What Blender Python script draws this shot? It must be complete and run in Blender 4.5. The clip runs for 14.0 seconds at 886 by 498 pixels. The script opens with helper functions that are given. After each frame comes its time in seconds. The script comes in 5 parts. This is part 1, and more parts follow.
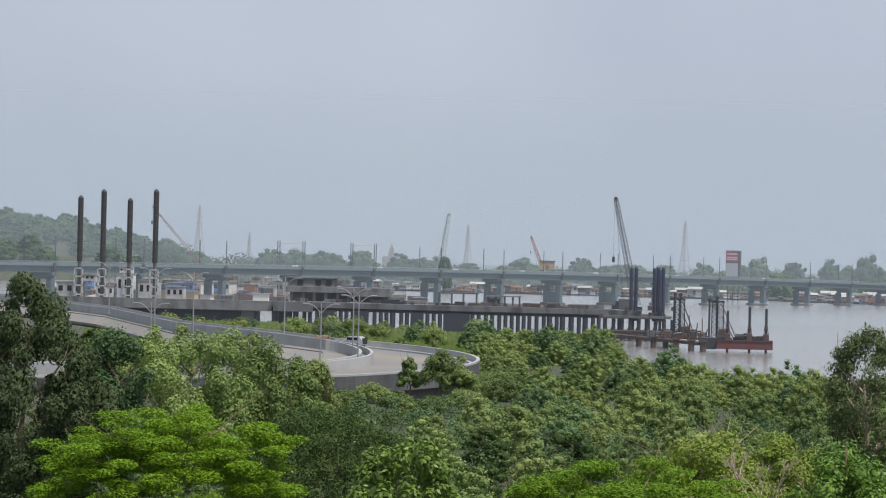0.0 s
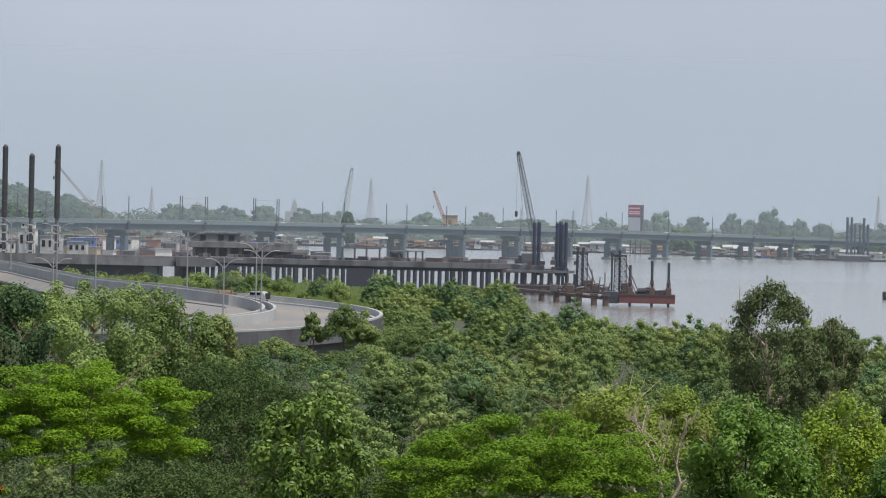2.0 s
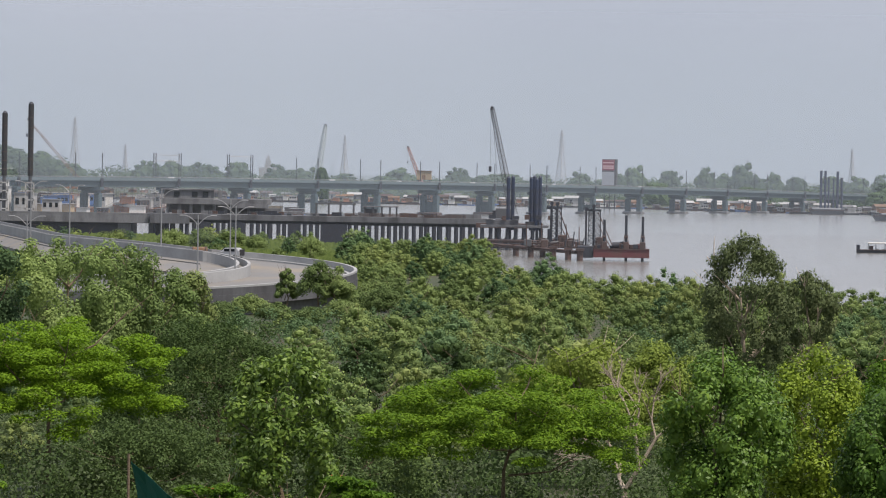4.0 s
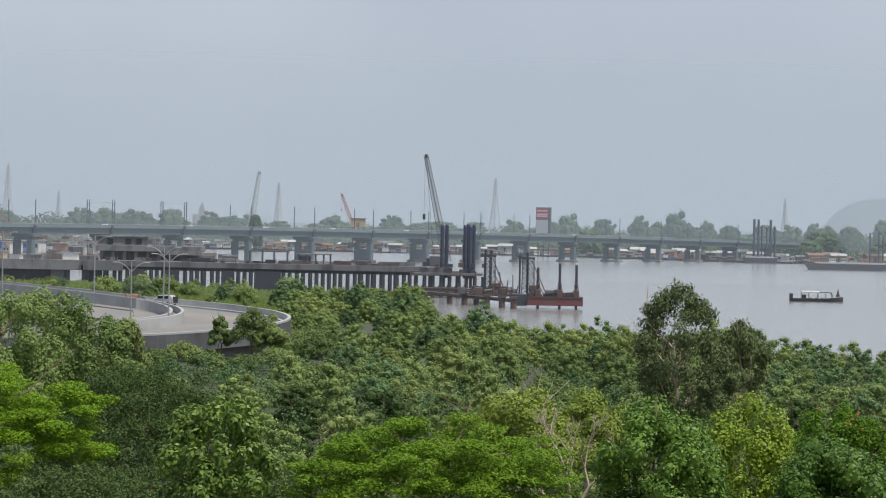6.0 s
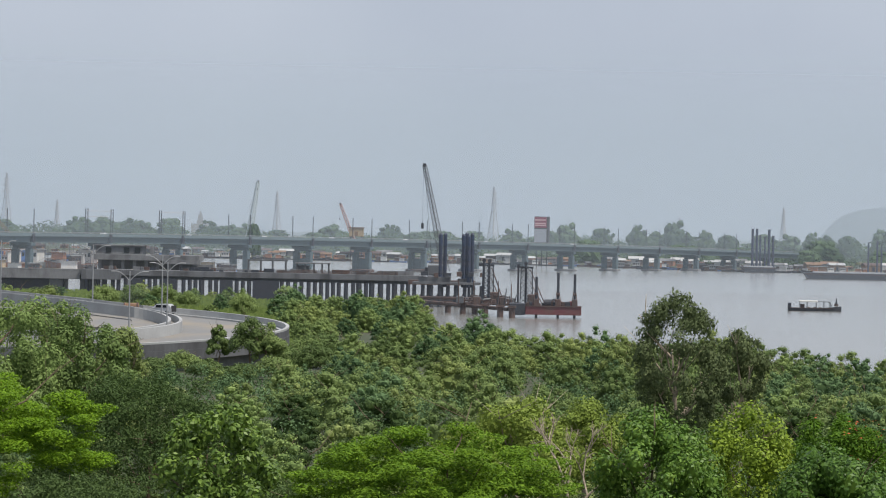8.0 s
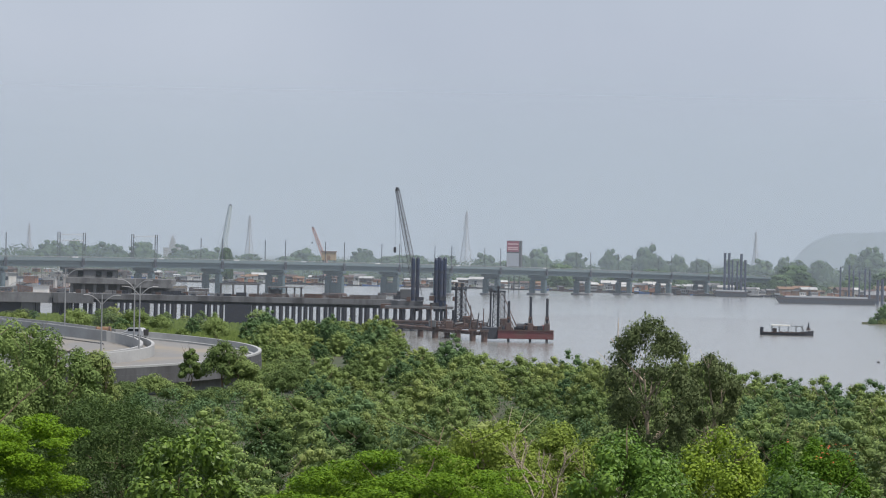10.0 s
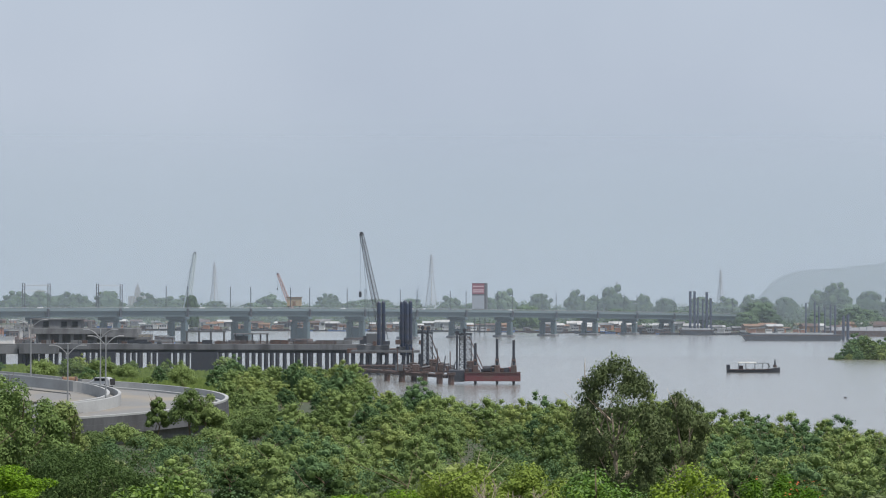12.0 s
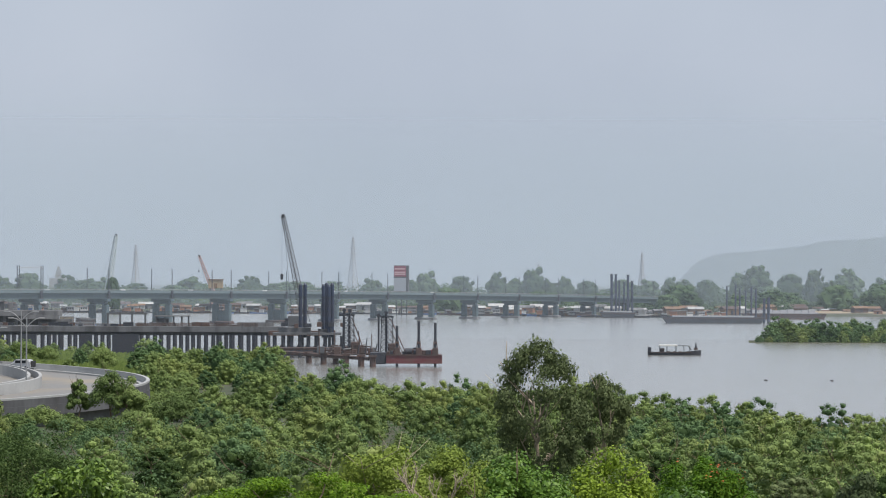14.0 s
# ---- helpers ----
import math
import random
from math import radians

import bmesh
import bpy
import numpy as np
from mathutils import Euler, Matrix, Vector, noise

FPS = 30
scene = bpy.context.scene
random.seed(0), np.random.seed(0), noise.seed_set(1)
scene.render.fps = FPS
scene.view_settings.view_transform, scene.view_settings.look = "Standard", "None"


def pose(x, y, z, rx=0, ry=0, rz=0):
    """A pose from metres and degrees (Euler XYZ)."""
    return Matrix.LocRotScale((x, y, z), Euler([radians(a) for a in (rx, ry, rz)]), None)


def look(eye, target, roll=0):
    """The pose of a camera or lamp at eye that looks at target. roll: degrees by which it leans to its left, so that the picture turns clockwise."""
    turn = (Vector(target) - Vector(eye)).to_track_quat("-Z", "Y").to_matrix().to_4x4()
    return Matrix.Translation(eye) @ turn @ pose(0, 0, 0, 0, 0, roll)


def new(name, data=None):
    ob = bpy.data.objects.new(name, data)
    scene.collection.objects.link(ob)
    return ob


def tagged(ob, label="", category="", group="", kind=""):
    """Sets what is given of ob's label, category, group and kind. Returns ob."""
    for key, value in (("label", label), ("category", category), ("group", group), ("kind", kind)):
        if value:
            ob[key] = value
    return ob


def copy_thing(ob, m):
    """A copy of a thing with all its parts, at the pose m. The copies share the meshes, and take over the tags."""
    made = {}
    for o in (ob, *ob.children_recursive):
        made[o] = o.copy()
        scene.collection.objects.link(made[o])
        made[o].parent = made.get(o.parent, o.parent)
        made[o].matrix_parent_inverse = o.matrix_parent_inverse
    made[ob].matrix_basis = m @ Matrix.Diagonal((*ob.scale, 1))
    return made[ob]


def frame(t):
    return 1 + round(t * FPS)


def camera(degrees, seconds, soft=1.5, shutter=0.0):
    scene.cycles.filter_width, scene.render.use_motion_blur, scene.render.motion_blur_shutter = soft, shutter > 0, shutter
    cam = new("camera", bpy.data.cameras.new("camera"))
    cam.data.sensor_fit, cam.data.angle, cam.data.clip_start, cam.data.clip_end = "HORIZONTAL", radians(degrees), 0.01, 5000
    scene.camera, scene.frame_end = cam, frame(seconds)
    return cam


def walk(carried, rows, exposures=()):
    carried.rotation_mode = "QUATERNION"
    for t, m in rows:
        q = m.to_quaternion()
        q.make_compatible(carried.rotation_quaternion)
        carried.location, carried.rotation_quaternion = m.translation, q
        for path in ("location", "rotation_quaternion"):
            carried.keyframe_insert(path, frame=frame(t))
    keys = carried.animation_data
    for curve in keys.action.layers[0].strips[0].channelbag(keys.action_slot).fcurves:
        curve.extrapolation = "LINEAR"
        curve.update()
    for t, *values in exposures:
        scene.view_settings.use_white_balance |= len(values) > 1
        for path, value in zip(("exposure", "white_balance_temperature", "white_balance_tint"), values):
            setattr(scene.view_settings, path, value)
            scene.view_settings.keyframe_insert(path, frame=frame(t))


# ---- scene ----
cam = camera(14.89, 14.0, soft=1.1)
EYE = (0.0, 0.0, 18.5)


def aim(yaw, dip, lean):
    """The camera's pose at its one standpoint: degrees to the right, down and of lean."""
    a, d = radians(yaw), radians(dip)
    way = Vector((math.sin(a) * math.cos(d), math.cos(a) * math.cos(d), -math.sin(d)))
    return look(EYE, Vector(EYE) + way * 100, lean)


ROWS = [
    (0.0, -5.298, -0.227, 1.36), (0.5, -5.357, 0.203, 1.04), (1.0, -4.916, 0.387, 1.03), (1.5, -4.786, 0.172, 1.21),
    (2.0, -3.641, 0.501, 1.25), (2.2, -3.395, 1.304, 1.12), (4.3, -3.095, 1.215, 0.87), (4.5, -2.867, 0.935, 0.88),
    (5.0, -2.450, 0.526, 0.97), (5.5, -2.043, 0.434, 1.12), (6.0, -2.086, 0.421, 1.11), (6.5, -2.178, 0.406, 1.13),
    (7.0, -2.278, 0.340, 1.11), (7.5, -2.251, 0.300, 1.13), (8.0, -2.062, 0.266, 1.14), (8.2, -2.012, 0.281, 1.15),
    (10.3, -1.592, -0.400, 1.20), (10.5, -1.715, -0.633, 1.24), (11.0, -1.999, -0.830, 1.14), (11.5, -2.029, -0.851, 0.06),
    (11.6, -1.903, -0.870, 0.07), (11.8, -1.474, -0.888, 0.10), (12.0, -1.020, -0.888, 0.12), (12.5, -0.217, -0.401, 0.05),
    (13.0, 0.0, -0.334, 0.0), (13.5, -0.154, -0.364, 0.01), (14.0, 0.303, -0.595, 0.19)]
LIGHT_METER = [(0.0, 0.0, 6500, 13), (2.2, 0.0, 6500, 13), (4.4, 0.0, 6750, 17), (5.2, 0.0, 6550, 12), (8.2, 0.0, 6550, 12), (10.4, 0.0, 6470, 13), (11.0, 0.0, 6350, 10), (11.6, 0.0, 6350, 10),
               (12.5, 0.0, 6480, 13), (14.0, 0.0, 6500, 12)]
walk(cam, [(t, aim(y, d, r)) for t, y, d, r in ROWS], LIGHT_METER)

# ---- sky and sun ----
SUN_UP, SUN_ROUND = 62.0, 125.0
world = bpy.data.worlds.new("hazy_sky")
scene.world = world
world.use_nodes = True
wn, wl = world.node_tree.nodes, world.node_tree.links
wn.clear()
sky = wn.new("ShaderNodeTexSky")
sky.sky_type, sky.sun_disc = "NISHITA", False
sky.sun_elevation, sky.sun_rotation = radians(SUN_UP), radians(SUN_ROUND)
sky.air_density, sky.dust_density, sky.ozone_density = 1.0, 6.0, 1.5
cloud_mix = wn.new("ShaderNodeMix")
cloud_mix.data_type = "RGBA"
cloud_mix.inputs[0].default_value = 0.88
cloud_noise = wn.new("ShaderNodeTexNoise")
cloud_noise.inputs["Scale"].default_value, cloud_noise.inputs["Detail"].default_value = 7.0, 6.0
cloud_ramp = wn.new("ShaderNodeValToRGB")
cloud_ramp.color_ramp.elements[0].position, cloud_ramp.color_ramp.elements[1].position = 0.35, 0.7
cloud_ramp.color_ramp.elements[0].color = (4.32, 4.95, 5.86, 1)
cloud_ramp.color_ramp.elements[1].color = (4.9, 5.53, 6.38, 1)
ground_sky = wn.new("ShaderNodeBackground")
ground_sky.inputs[1].default_value = 0.115
sky_out = wn.new("ShaderNodeOutputWorld")
wl.new(cloud_noise.outputs["Fac"], cloud_ramp.inputs[0])
wl.new(sky.outputs[0], cloud_mix.inputs[6])
wl.new(cloud_ramp.outputs[0], cloud_mix.inputs[7])
wl.new(cloud_mix.outputs[2], ground_sky.inputs[0])
wl.new(ground_sky.outputs[0], sky_out.inputs[0])

sun = new("sun", bpy.data.lights.new("sun", "SUN"))
sun.data.energy, sun.data.angle, sun.data.color = 4.2, radians(3), (1.0, 0.95, 0.86)
s_az, s_el = radians(SUN_ROUND), radians(SUN_UP)
sun_from = Vector((math.sin(s_az) * math.cos(s_el), math.cos(s_az) * math.cos(s_el), math.sin(s_el)))
sun.matrix_world = look(sun_from * 100, (0, 0, 0))


# ---- materials ----
def mat(name, color, rough=0.8, metal=0.0, vary=0.25, scale=1.0, stain=None, stain_amount=0.5, bump=0.2, through_light=0.0,
        per_piece=0.0, per_object=0.0, stretch=(1, 1, 1), gloss=0.5):
    """A surface with grain and stains at two sizes, in metres; per_piece and per_object vary brightness."""
    m = bpy.data.materials.new(name)
    m.use_nodes = True
    n, l = m.node_tree.nodes, m.node_tree.links
    n.clear()
    out, bsdf = n.new("ShaderNodeOutputMaterial"), n.new("ShaderNodeBsdfPrincipled")
    bsdf.inputs["Roughness"].default_value, bsdf.inputs["Metallic"].default_value = rough, metal
    bsdf.inputs["Specular IOR Level"].default_value = gloss
    co, mp = n.new("ShaderNodeTexCoord"), n.new("ShaderNodeMapping")
    mp.inputs["Scale"].default_value = stretch
    l.new(co.outputs["Object"], mp.inputs[0])
    big, fine = n.new("ShaderNodeTexNoise"), n.new("ShaderNodeTexNoise")
    big.inputs["Scale"].default_value, big.inputs["Detail"].default_value = scale, 5
    fine.inputs["Scale"].default_value, fine.inputs["Detail"].default_value = scale * 9, 4
    for node in (big, fine):
        l.new(mp.outputs[0], node.inputs["Vector"])
    mix = n.new("ShaderNodeMix")
    mix.data_type = "RGBA"
    dark = [c * (1 - vary) for c in color]
    lite = [min(1, c * (1 + vary)) for c in color]
    mix.inputs[6].default_value, mix.inputs[7].default_value = (*dark, 1), (*lite, 1)
    l.new(fine.outputs["Fac"], mix.inputs[0])
    tail = mix.outputs[2]
    if stain:
        ramp = n.new("ShaderNodeValToRGB")
        ramp.color_ramp.elements[0].position, ramp.color_ramp.elements[1].position = 0.45, 0.68
        ramp.color_ramp.elements[0].color, ramp.color_ramp.elements[1].color = (0, 0, 0, 1), (stain_amount,) * 3 + (1,)
        l.new(big.outputs["Fac"], ramp.inputs[0])
        mix2 = n.new("ShaderNodeMix")
        mix2.data_type = "RGBA"
        l.new(ramp.outputs[0], mix2.inputs[0])
        l.new(tail, mix2.inputs[6])
        mix2.inputs[7].default_value = (*stain, 1)
        tail = mix2.outputs[2]
    for source, amount in (("island", per_piece), ("object", per_object)):
        if amount:
            if source == "island":
                r = n.new("ShaderNodeNewGeometry").outputs["Random Per Island"]
            else:
                r = n.new("ShaderNodeObjectInfo").outputs["Random"]
            rng, hsv = n.new("ShaderNodeMapRange"), n.new("ShaderNodeHueSaturation")
            rng.inputs[3].default_value, rng.inputs[4].default_value = 1 - amount, 1 + amount
            l.new(r, rng.inputs[0])
            l.new(rng.outputs[0], hsv.inputs["Value"])
            hue = n.new("ShaderNodeMapRange")
            hue.inputs[3].default_value, hue.inputs[4].default_value = 0.5 + amount * 0.035, 0.5 - amount * 0.035
            l.new(r, hue.inputs[0])
            l.new(hue.outputs[0], hsv.inputs["Hue"])
            l.new(tail, hsv.inputs["Color"])
            tail = hsv.outputs[0]
    l.new(tail, bsdf.inputs["Base Color"])
    if bump:
        b = n.new("ShaderNodeBump")
        b.inputs["Strength"].default_value, b.inputs["Distance"].default_value = bump, 0.05
        l.new(fine.outputs["Fac"], b.inputs["Height"])
        l.new(b.outputs[0], bsdf.inputs["Normal"])
    if through_light:
        tr, mx = n.new("ShaderNodeBsdfTranslucent"), n.new("ShaderNodeMixShader")
        l.new(tail, tr.inputs[0])
        mx.inputs[0].default_value = through_light
        l.new(bsdf.outputs[0], mx.inputs[1])
        l.new(tr.outputs[0], mx.inputs[2])
        l.new(mx.outputs[0], out.inputs[0])
    else:
        l.new(bsdf.outputs[0], out.inputs[0])
    return m


def leaf(name, color, light=0.25, piece=0.2, thing=0.3, rough=0.6, gloss=0.12):
    return mat(name, color, rough=rough, gloss=gloss, vary=0.15, scale=0.4, bump=0, through_light=light, per_piece=piece, per_object=thing)


M_EARTH = mat("river_earth", (0.052, 0.055, 0.028), vary=0.4, scale=0.05, stain=(0.035, 0.055, 0.018), stain_amount=0.9)
M_CONC_STREAK = mat("streaked_concrete", (0.115, 0.12, 0.13), vary=0.25, scale=0.3, stain=(0.045, 0.045, 0.05), stain_amount=0.95, stretch=(1, 1, 0.25))
M_PALE = mat("pale_grey_paint", (0.42, 0.43, 0.43), rough=0.6, vary=0.12, scale=0.5, stain=(0.28, 0.25, 0.22), stain_amount=0.6)
M_NET = mat("teal_shade_net", (0.02, 0.16, 0.13), rough=0.8, vary=0.2, scale=3.0, through_light=0.4)
M_BOOM = mat("grey_boom_paint", (0.085, 0.09, 0.10), rough=0.6, vary=0.2, scale=0.6)
M_CONC = mat("concrete", (0.35, 0.36, 0.365), vary=0.12, scale=0.25, stain=(0.22, 0.22, 0.22), stain_amount=0.5)
M_CONC_OLD = mat("stained_concrete", (0.165, 0.17, 0.178), vary=0.25, scale=0.35, stain=(0.07, 0.07, 0.075), stain_amount=0.85, stretch=(1, 1, 0.35))
# Bridge concretes are tinted blue-green; distance haze is put into the colour.
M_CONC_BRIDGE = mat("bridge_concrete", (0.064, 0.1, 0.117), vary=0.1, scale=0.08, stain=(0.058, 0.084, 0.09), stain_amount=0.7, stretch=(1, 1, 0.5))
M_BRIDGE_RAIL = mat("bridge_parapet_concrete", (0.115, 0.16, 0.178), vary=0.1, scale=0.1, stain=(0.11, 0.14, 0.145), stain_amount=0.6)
M_CONC_DARK = mat("raw_concrete", (0.105, 0.11, 0.12), vary=0.3, scale=0.3, stain=(0.055, 0.055, 0.06), stain_amount=0.7)
M_ROAD = mat("road_concrete", (0.18, 0.18, 0.18), vary=0.12, scale=0.15, stain=(0.28, 0.235, 0.165), stain_amount=0.55)
M_PILE = mat("dark_steel", (0.032, 0.037, 0.05), rough=0.6, metal=0.2, vary=0.3, scale=0.5, stain=(0.045, 0.04, 0.042), stain_amount=0.4)
M_PILE_BLUE = mat("blue_steel", (0.03, 0.045, 0.085), rough=0.5, metal=0.2, vary=0.3, scale=0.6, stain=(0.06, 0.05, 0.05), stain_amount=0.6)
M_RUST = mat("rusty_steel", (0.085, 0.052, 0.045), rough=0.85, vary=0.4, scale=0.6, stain=(0.05, 0.045, 0.045), stain_amount=0.8)
M_RED = mat("red_hull_paint", (0.12, 0.03, 0.034), rough=0.6, vary=0.3, scale=0.4, stain=(0.10, 0.05, 0.04), stain_amount=0.7)
M_GALV = mat("galvanised_steel", (0.32, 0.33, 0.34), rough=0.5, metal=0.5, vary=0.1, scale=1.0)
M_WHITE = mat("white_paint", (0.62, 0.63, 0.62), rough=0.6, vary=0.08, scale=0.5, stain=(0.5, 0.46, 0.4), stain_amount=0.5)
M_BLUE = mat("blue_paint", (0.07, 0.17, 0.42), rough=0.5, vary=0.15, scale=0.6, stain=(0.1, 0.12, 0.18), stain_amount=0.5)
M_ORANGE = mat("orange_paint", (0.34, 0.16, 0.09), rough=0.6, vary=0.2, scale=0.6, stain=(0.25, 0.12, 0.07), stain_amount=0.6)
M_BROWN = mat("brown_canvas", (0.16, 0.095, 0.06), rough=0.9, vary=0.25, scale=2.0, stain=(0.28, 0.2, 0.13), stain_amount=0.6)
M_BLACK = mat("black_rubber", (0.02, 0.02, 0.022), rough=0.7, vary=0.2, scale=2.0)
M_PALE_CRANE = mat("pale_green_paint", (0.50, 0.56, 0.57), rough=0.6, vary=0.1, scale=0.5)
M_RED_CRANE = mat("faded_red_paint", (0.36, 0.24, 0.23), rough=0.6, vary=0.15, scale=0.5)
M_YELLOW = mat("faded_yellow_paint", (0.34, 0.26, 0.16), rough=0.6, vary=0.15, scale=0.5, stain=(0.3, 0.22, 0.14), stain_amount=0.5)
M_SIGN_RED = mat("sign_red", (0.25, 0.08, 0.11), rough=0.5, vary=0.08, scale=0.3)
M_SIGN_PALE = mat("sign_pale_red", (0.55, 0.36, 0.38), rough=0.5, vary=0.08, scale=0.3)
M_SIGN_GREY = mat("sign_grey", (0.34, 0.37, 0.41), rough=0.5, vary=0.08, scale=0.3)
M_SILVER = mat("silver_car_paint", (0.46, 0.47, 0.48), rough=0.3, metal=0.3, vary=0.04, scale=2.0, bump=0)
M_GLASS = mat("dark_glass", (0.02, 0.024, 0.028), rough=0.08, vary=0.05, scale=2.0, bump=0)
M_SAND = mat("beach_sand", (0.30, 0.24, 0.17), vary=0.2, scale=0.1, stain=(0.2, 0.15, 0.1), stain_amount=0.5)
M_GRASS = leaf("meadow_grass", (0.15, 0.21, 0.06))
M_PYLON = mat("pylon_steel", (0.40, 0.41, 0.43), rough=0.7, vary=0.1, scale=0.3)
M_BARK = mat("bark", (0.16, 0.12, 0.08), rough=0.95, vary=0.35, scale=2.0, bump=0.6)
M_BARK_PALE = mat("pale_bark", (0.36, 0.30, 0.23), rough=0.95, vary=0.3, scale=2.0, bump=0.6)
L_MANGROVE = leaf("mangrove_leaf", (0.156, 0.22, 0.074), light=0.2, piece=0.16)
L_GULMOHAR = leaf("feathery_leaf", (0.088, 0.178, 0.014), piece=0.28)
# Rain tree green, deepened because it also covers the shaded slope.
L_ACACIA = leaf("dull_leaf", (0.062, 0.105, 0.032))
L_BROAD = leaf("broad_leaf", (0.105, 0.2, 0.03), rough=0.48, gloss=0.28, piece=0.3)
L_YELLOW = leaf("yellow_green_leaf", (0.2, 0.29, 0.03), rough=0.5, gloss=0.2)
# Casuarina's own dark green, which also darkens the undergrowth as shade.
L_CASUARINA = leaf("casuarina_shade_leaf", (0.07, 0.1, 0.045))
L_LIGHT = leaf("light_leaf", (0.185, 0.265, 0.085))
L_OLIVE = leaf("olive_leaf", (0.155, 0.195, 0.085))
L_SHORE = leaf("fresh_mangrove_leaf", (0.19, 0.245, 0.08), light=0.2, piece=0.16)
L_DEEP = leaf("deep_green_leaf", (0.094, 0.16, 0.068), light=0.2, piece=0.16)
L_FLAME = leaf("bright_feathery_leaf", (0.22, 0.36, 0.022))
L_FRESH = leaf("fresh_leaf", (0.155, 0.22, 0.042))
L_FLOWER = leaf("orange_flower", (0.42, 0.13, 0.05))
L_FAR = leaf("far_leaf", (0.068, 0.115, 0.055), thing=0.35)
L_ALMOND = leaf("pale_backed_leaf", (0.145, 0.235, 0.04), rough=0.45, gloss=0.35, piece=0.35)


# ---- mesh helpers ----
def part(name, bm, material, parent=None, label="", smooth=False):
    me = bpy.data.meshes.new(name)
    bm.to_mesh(me)
    bm.free()
    me.materials.append(material)
    if smooth:
        me.shade_smooth()
    ob = new(name, me)
    ob.parent = parent
    if label:
        tagged(ob, label)
    return ob


def part_arrays(name, verts, faces, material, parent=None, label=""):
    """One mesh from arrays of corners and of quads or triangles."""
    me = bpy.data.meshes.new(name)
    faces = np.asarray(faces, dtype=np.int32)
    k = faces.shape[1]
    me.vertices.add(len(verts))
    me.vertices.foreach_set("co", np.asarray(verts, dtype=np.float32).ravel())
    me.loops.add(faces.size)
    me.loops.foreach_set("vertex_index", faces.ravel())
    me.polygons.add(len(faces))
    me.polygons.foreach_set("loop_start", np.arange(len(faces), dtype=np.int32) * k)
    me.update(calc_edges=True)
    me.validate()
    me.materials.append(material)
    ob = new(name, me)
    ob.parent = parent
    if label:
        tagged(ob, label)
    return ob


def thing(name, label, category, m=None, group=""):
    ob = new(name)
    ob.empty_display_size = 0.2
    if m is not None:
        ob.matrix_basis = m
    return tagged(ob, label, category, group)


def box(bm, cx, cy, cz, sx, sy, sz, m=None, bevel=0.0):
    got = bmesh.ops.create_cube(bm, size=1.0)["verts"]
    t = Matrix.LocRotScale((cx, cy, cz), None, (sx, sy, sz))
    bmesh.ops.transform(bm, matrix=(m @ t) if m is not None else t, verts=got)
    if bevel:
        edges = list({e for v in got for e in v.link_edges})
        bmesh.ops.bevel(bm, geom=edges, offset=bevel, segments=1, affect="EDGES")
    return bm


def boxes(*rows, bevel=0.0):
    bm = bmesh.new()
    for r in rows:
        box(bm, *r, bevel=bevel)
    return bm


def tube(bm, a, b, r0, r1=None, sides=8):
    a, b = Vector(a), Vector(b)
    d = b - a
    q = d.to_track_quat("Z", "Y").to_matrix().to_4x4()
    m = Matrix.Translation((a + b) / 2) @ q
    bmesh.ops.create_cone(bm, cap_ends=True, segments=sides, radius1=r0, radius2=r0 if r1 is None else r1, depth=d.length, matrix=m)
    return bm


def tubes(rows, sides=6):
    bm = bmesh.new()
    for a, b, r in rows:
        tube(bm, a, b, r, sides=sides)
    return bm


def lattice(a, b, w0, w1, bays, r, up=(0, 0, 1)):
    """Members of a square lattice mast from a to b, w0 wide at the foot and w1 at the tip."""
    a, b = Vector(a), Vector(b)
    d = (b - a).normalized()
    u = d.orthogonal().normalized() if abs(d.dot(Vector(up))) > 0.95 else d.cross(Vector(up)).normalized()
    v = d.cross(u).normalized()
    rings = []
    for i in range(bays + 1):
        f = i / bays
        w = (w0 + (w1 - w0) * f) / 2
        c = a.lerp(b, f)
        rings.append([c + u * sx * w + v * sy * w for sx, sy in ((-1, -1), (1, -1), (1, 1), (-1, 1))])
    rows = []
    for k in range(4):
        rows.append((rings[0][k], rings[-1][k], r))
    for i in range(bays):
        for k in range(4):
            rows.append((rings[i][k], rings[i + 1][(k + 1) % 4], r * 0.6))
            rows.append((rings[i + 1][k], rings[i + 1][(k + 1) % 4], r * 0.6))
    return rows


# ---- the lie of the land ----
NEAR_B = np.array([-0.6, -0.22, -0.12, -0.09, -0.045, -0.025, 0.0, 0.05, 0.13, 0.3, 0.8])
NEAR_Y = np.array([900, 900, 860, 800, 700, 470, 432, 425, 355, 330, 300])
FAR_B = np.array([-0.6, -0.10, 0.0, 0.04, 0.07, 0.12, 0.3, 0.8])
FAR_Y = np.array([2150, 2150, 2080, 1960, 1930, 2010, 2100, 2100])


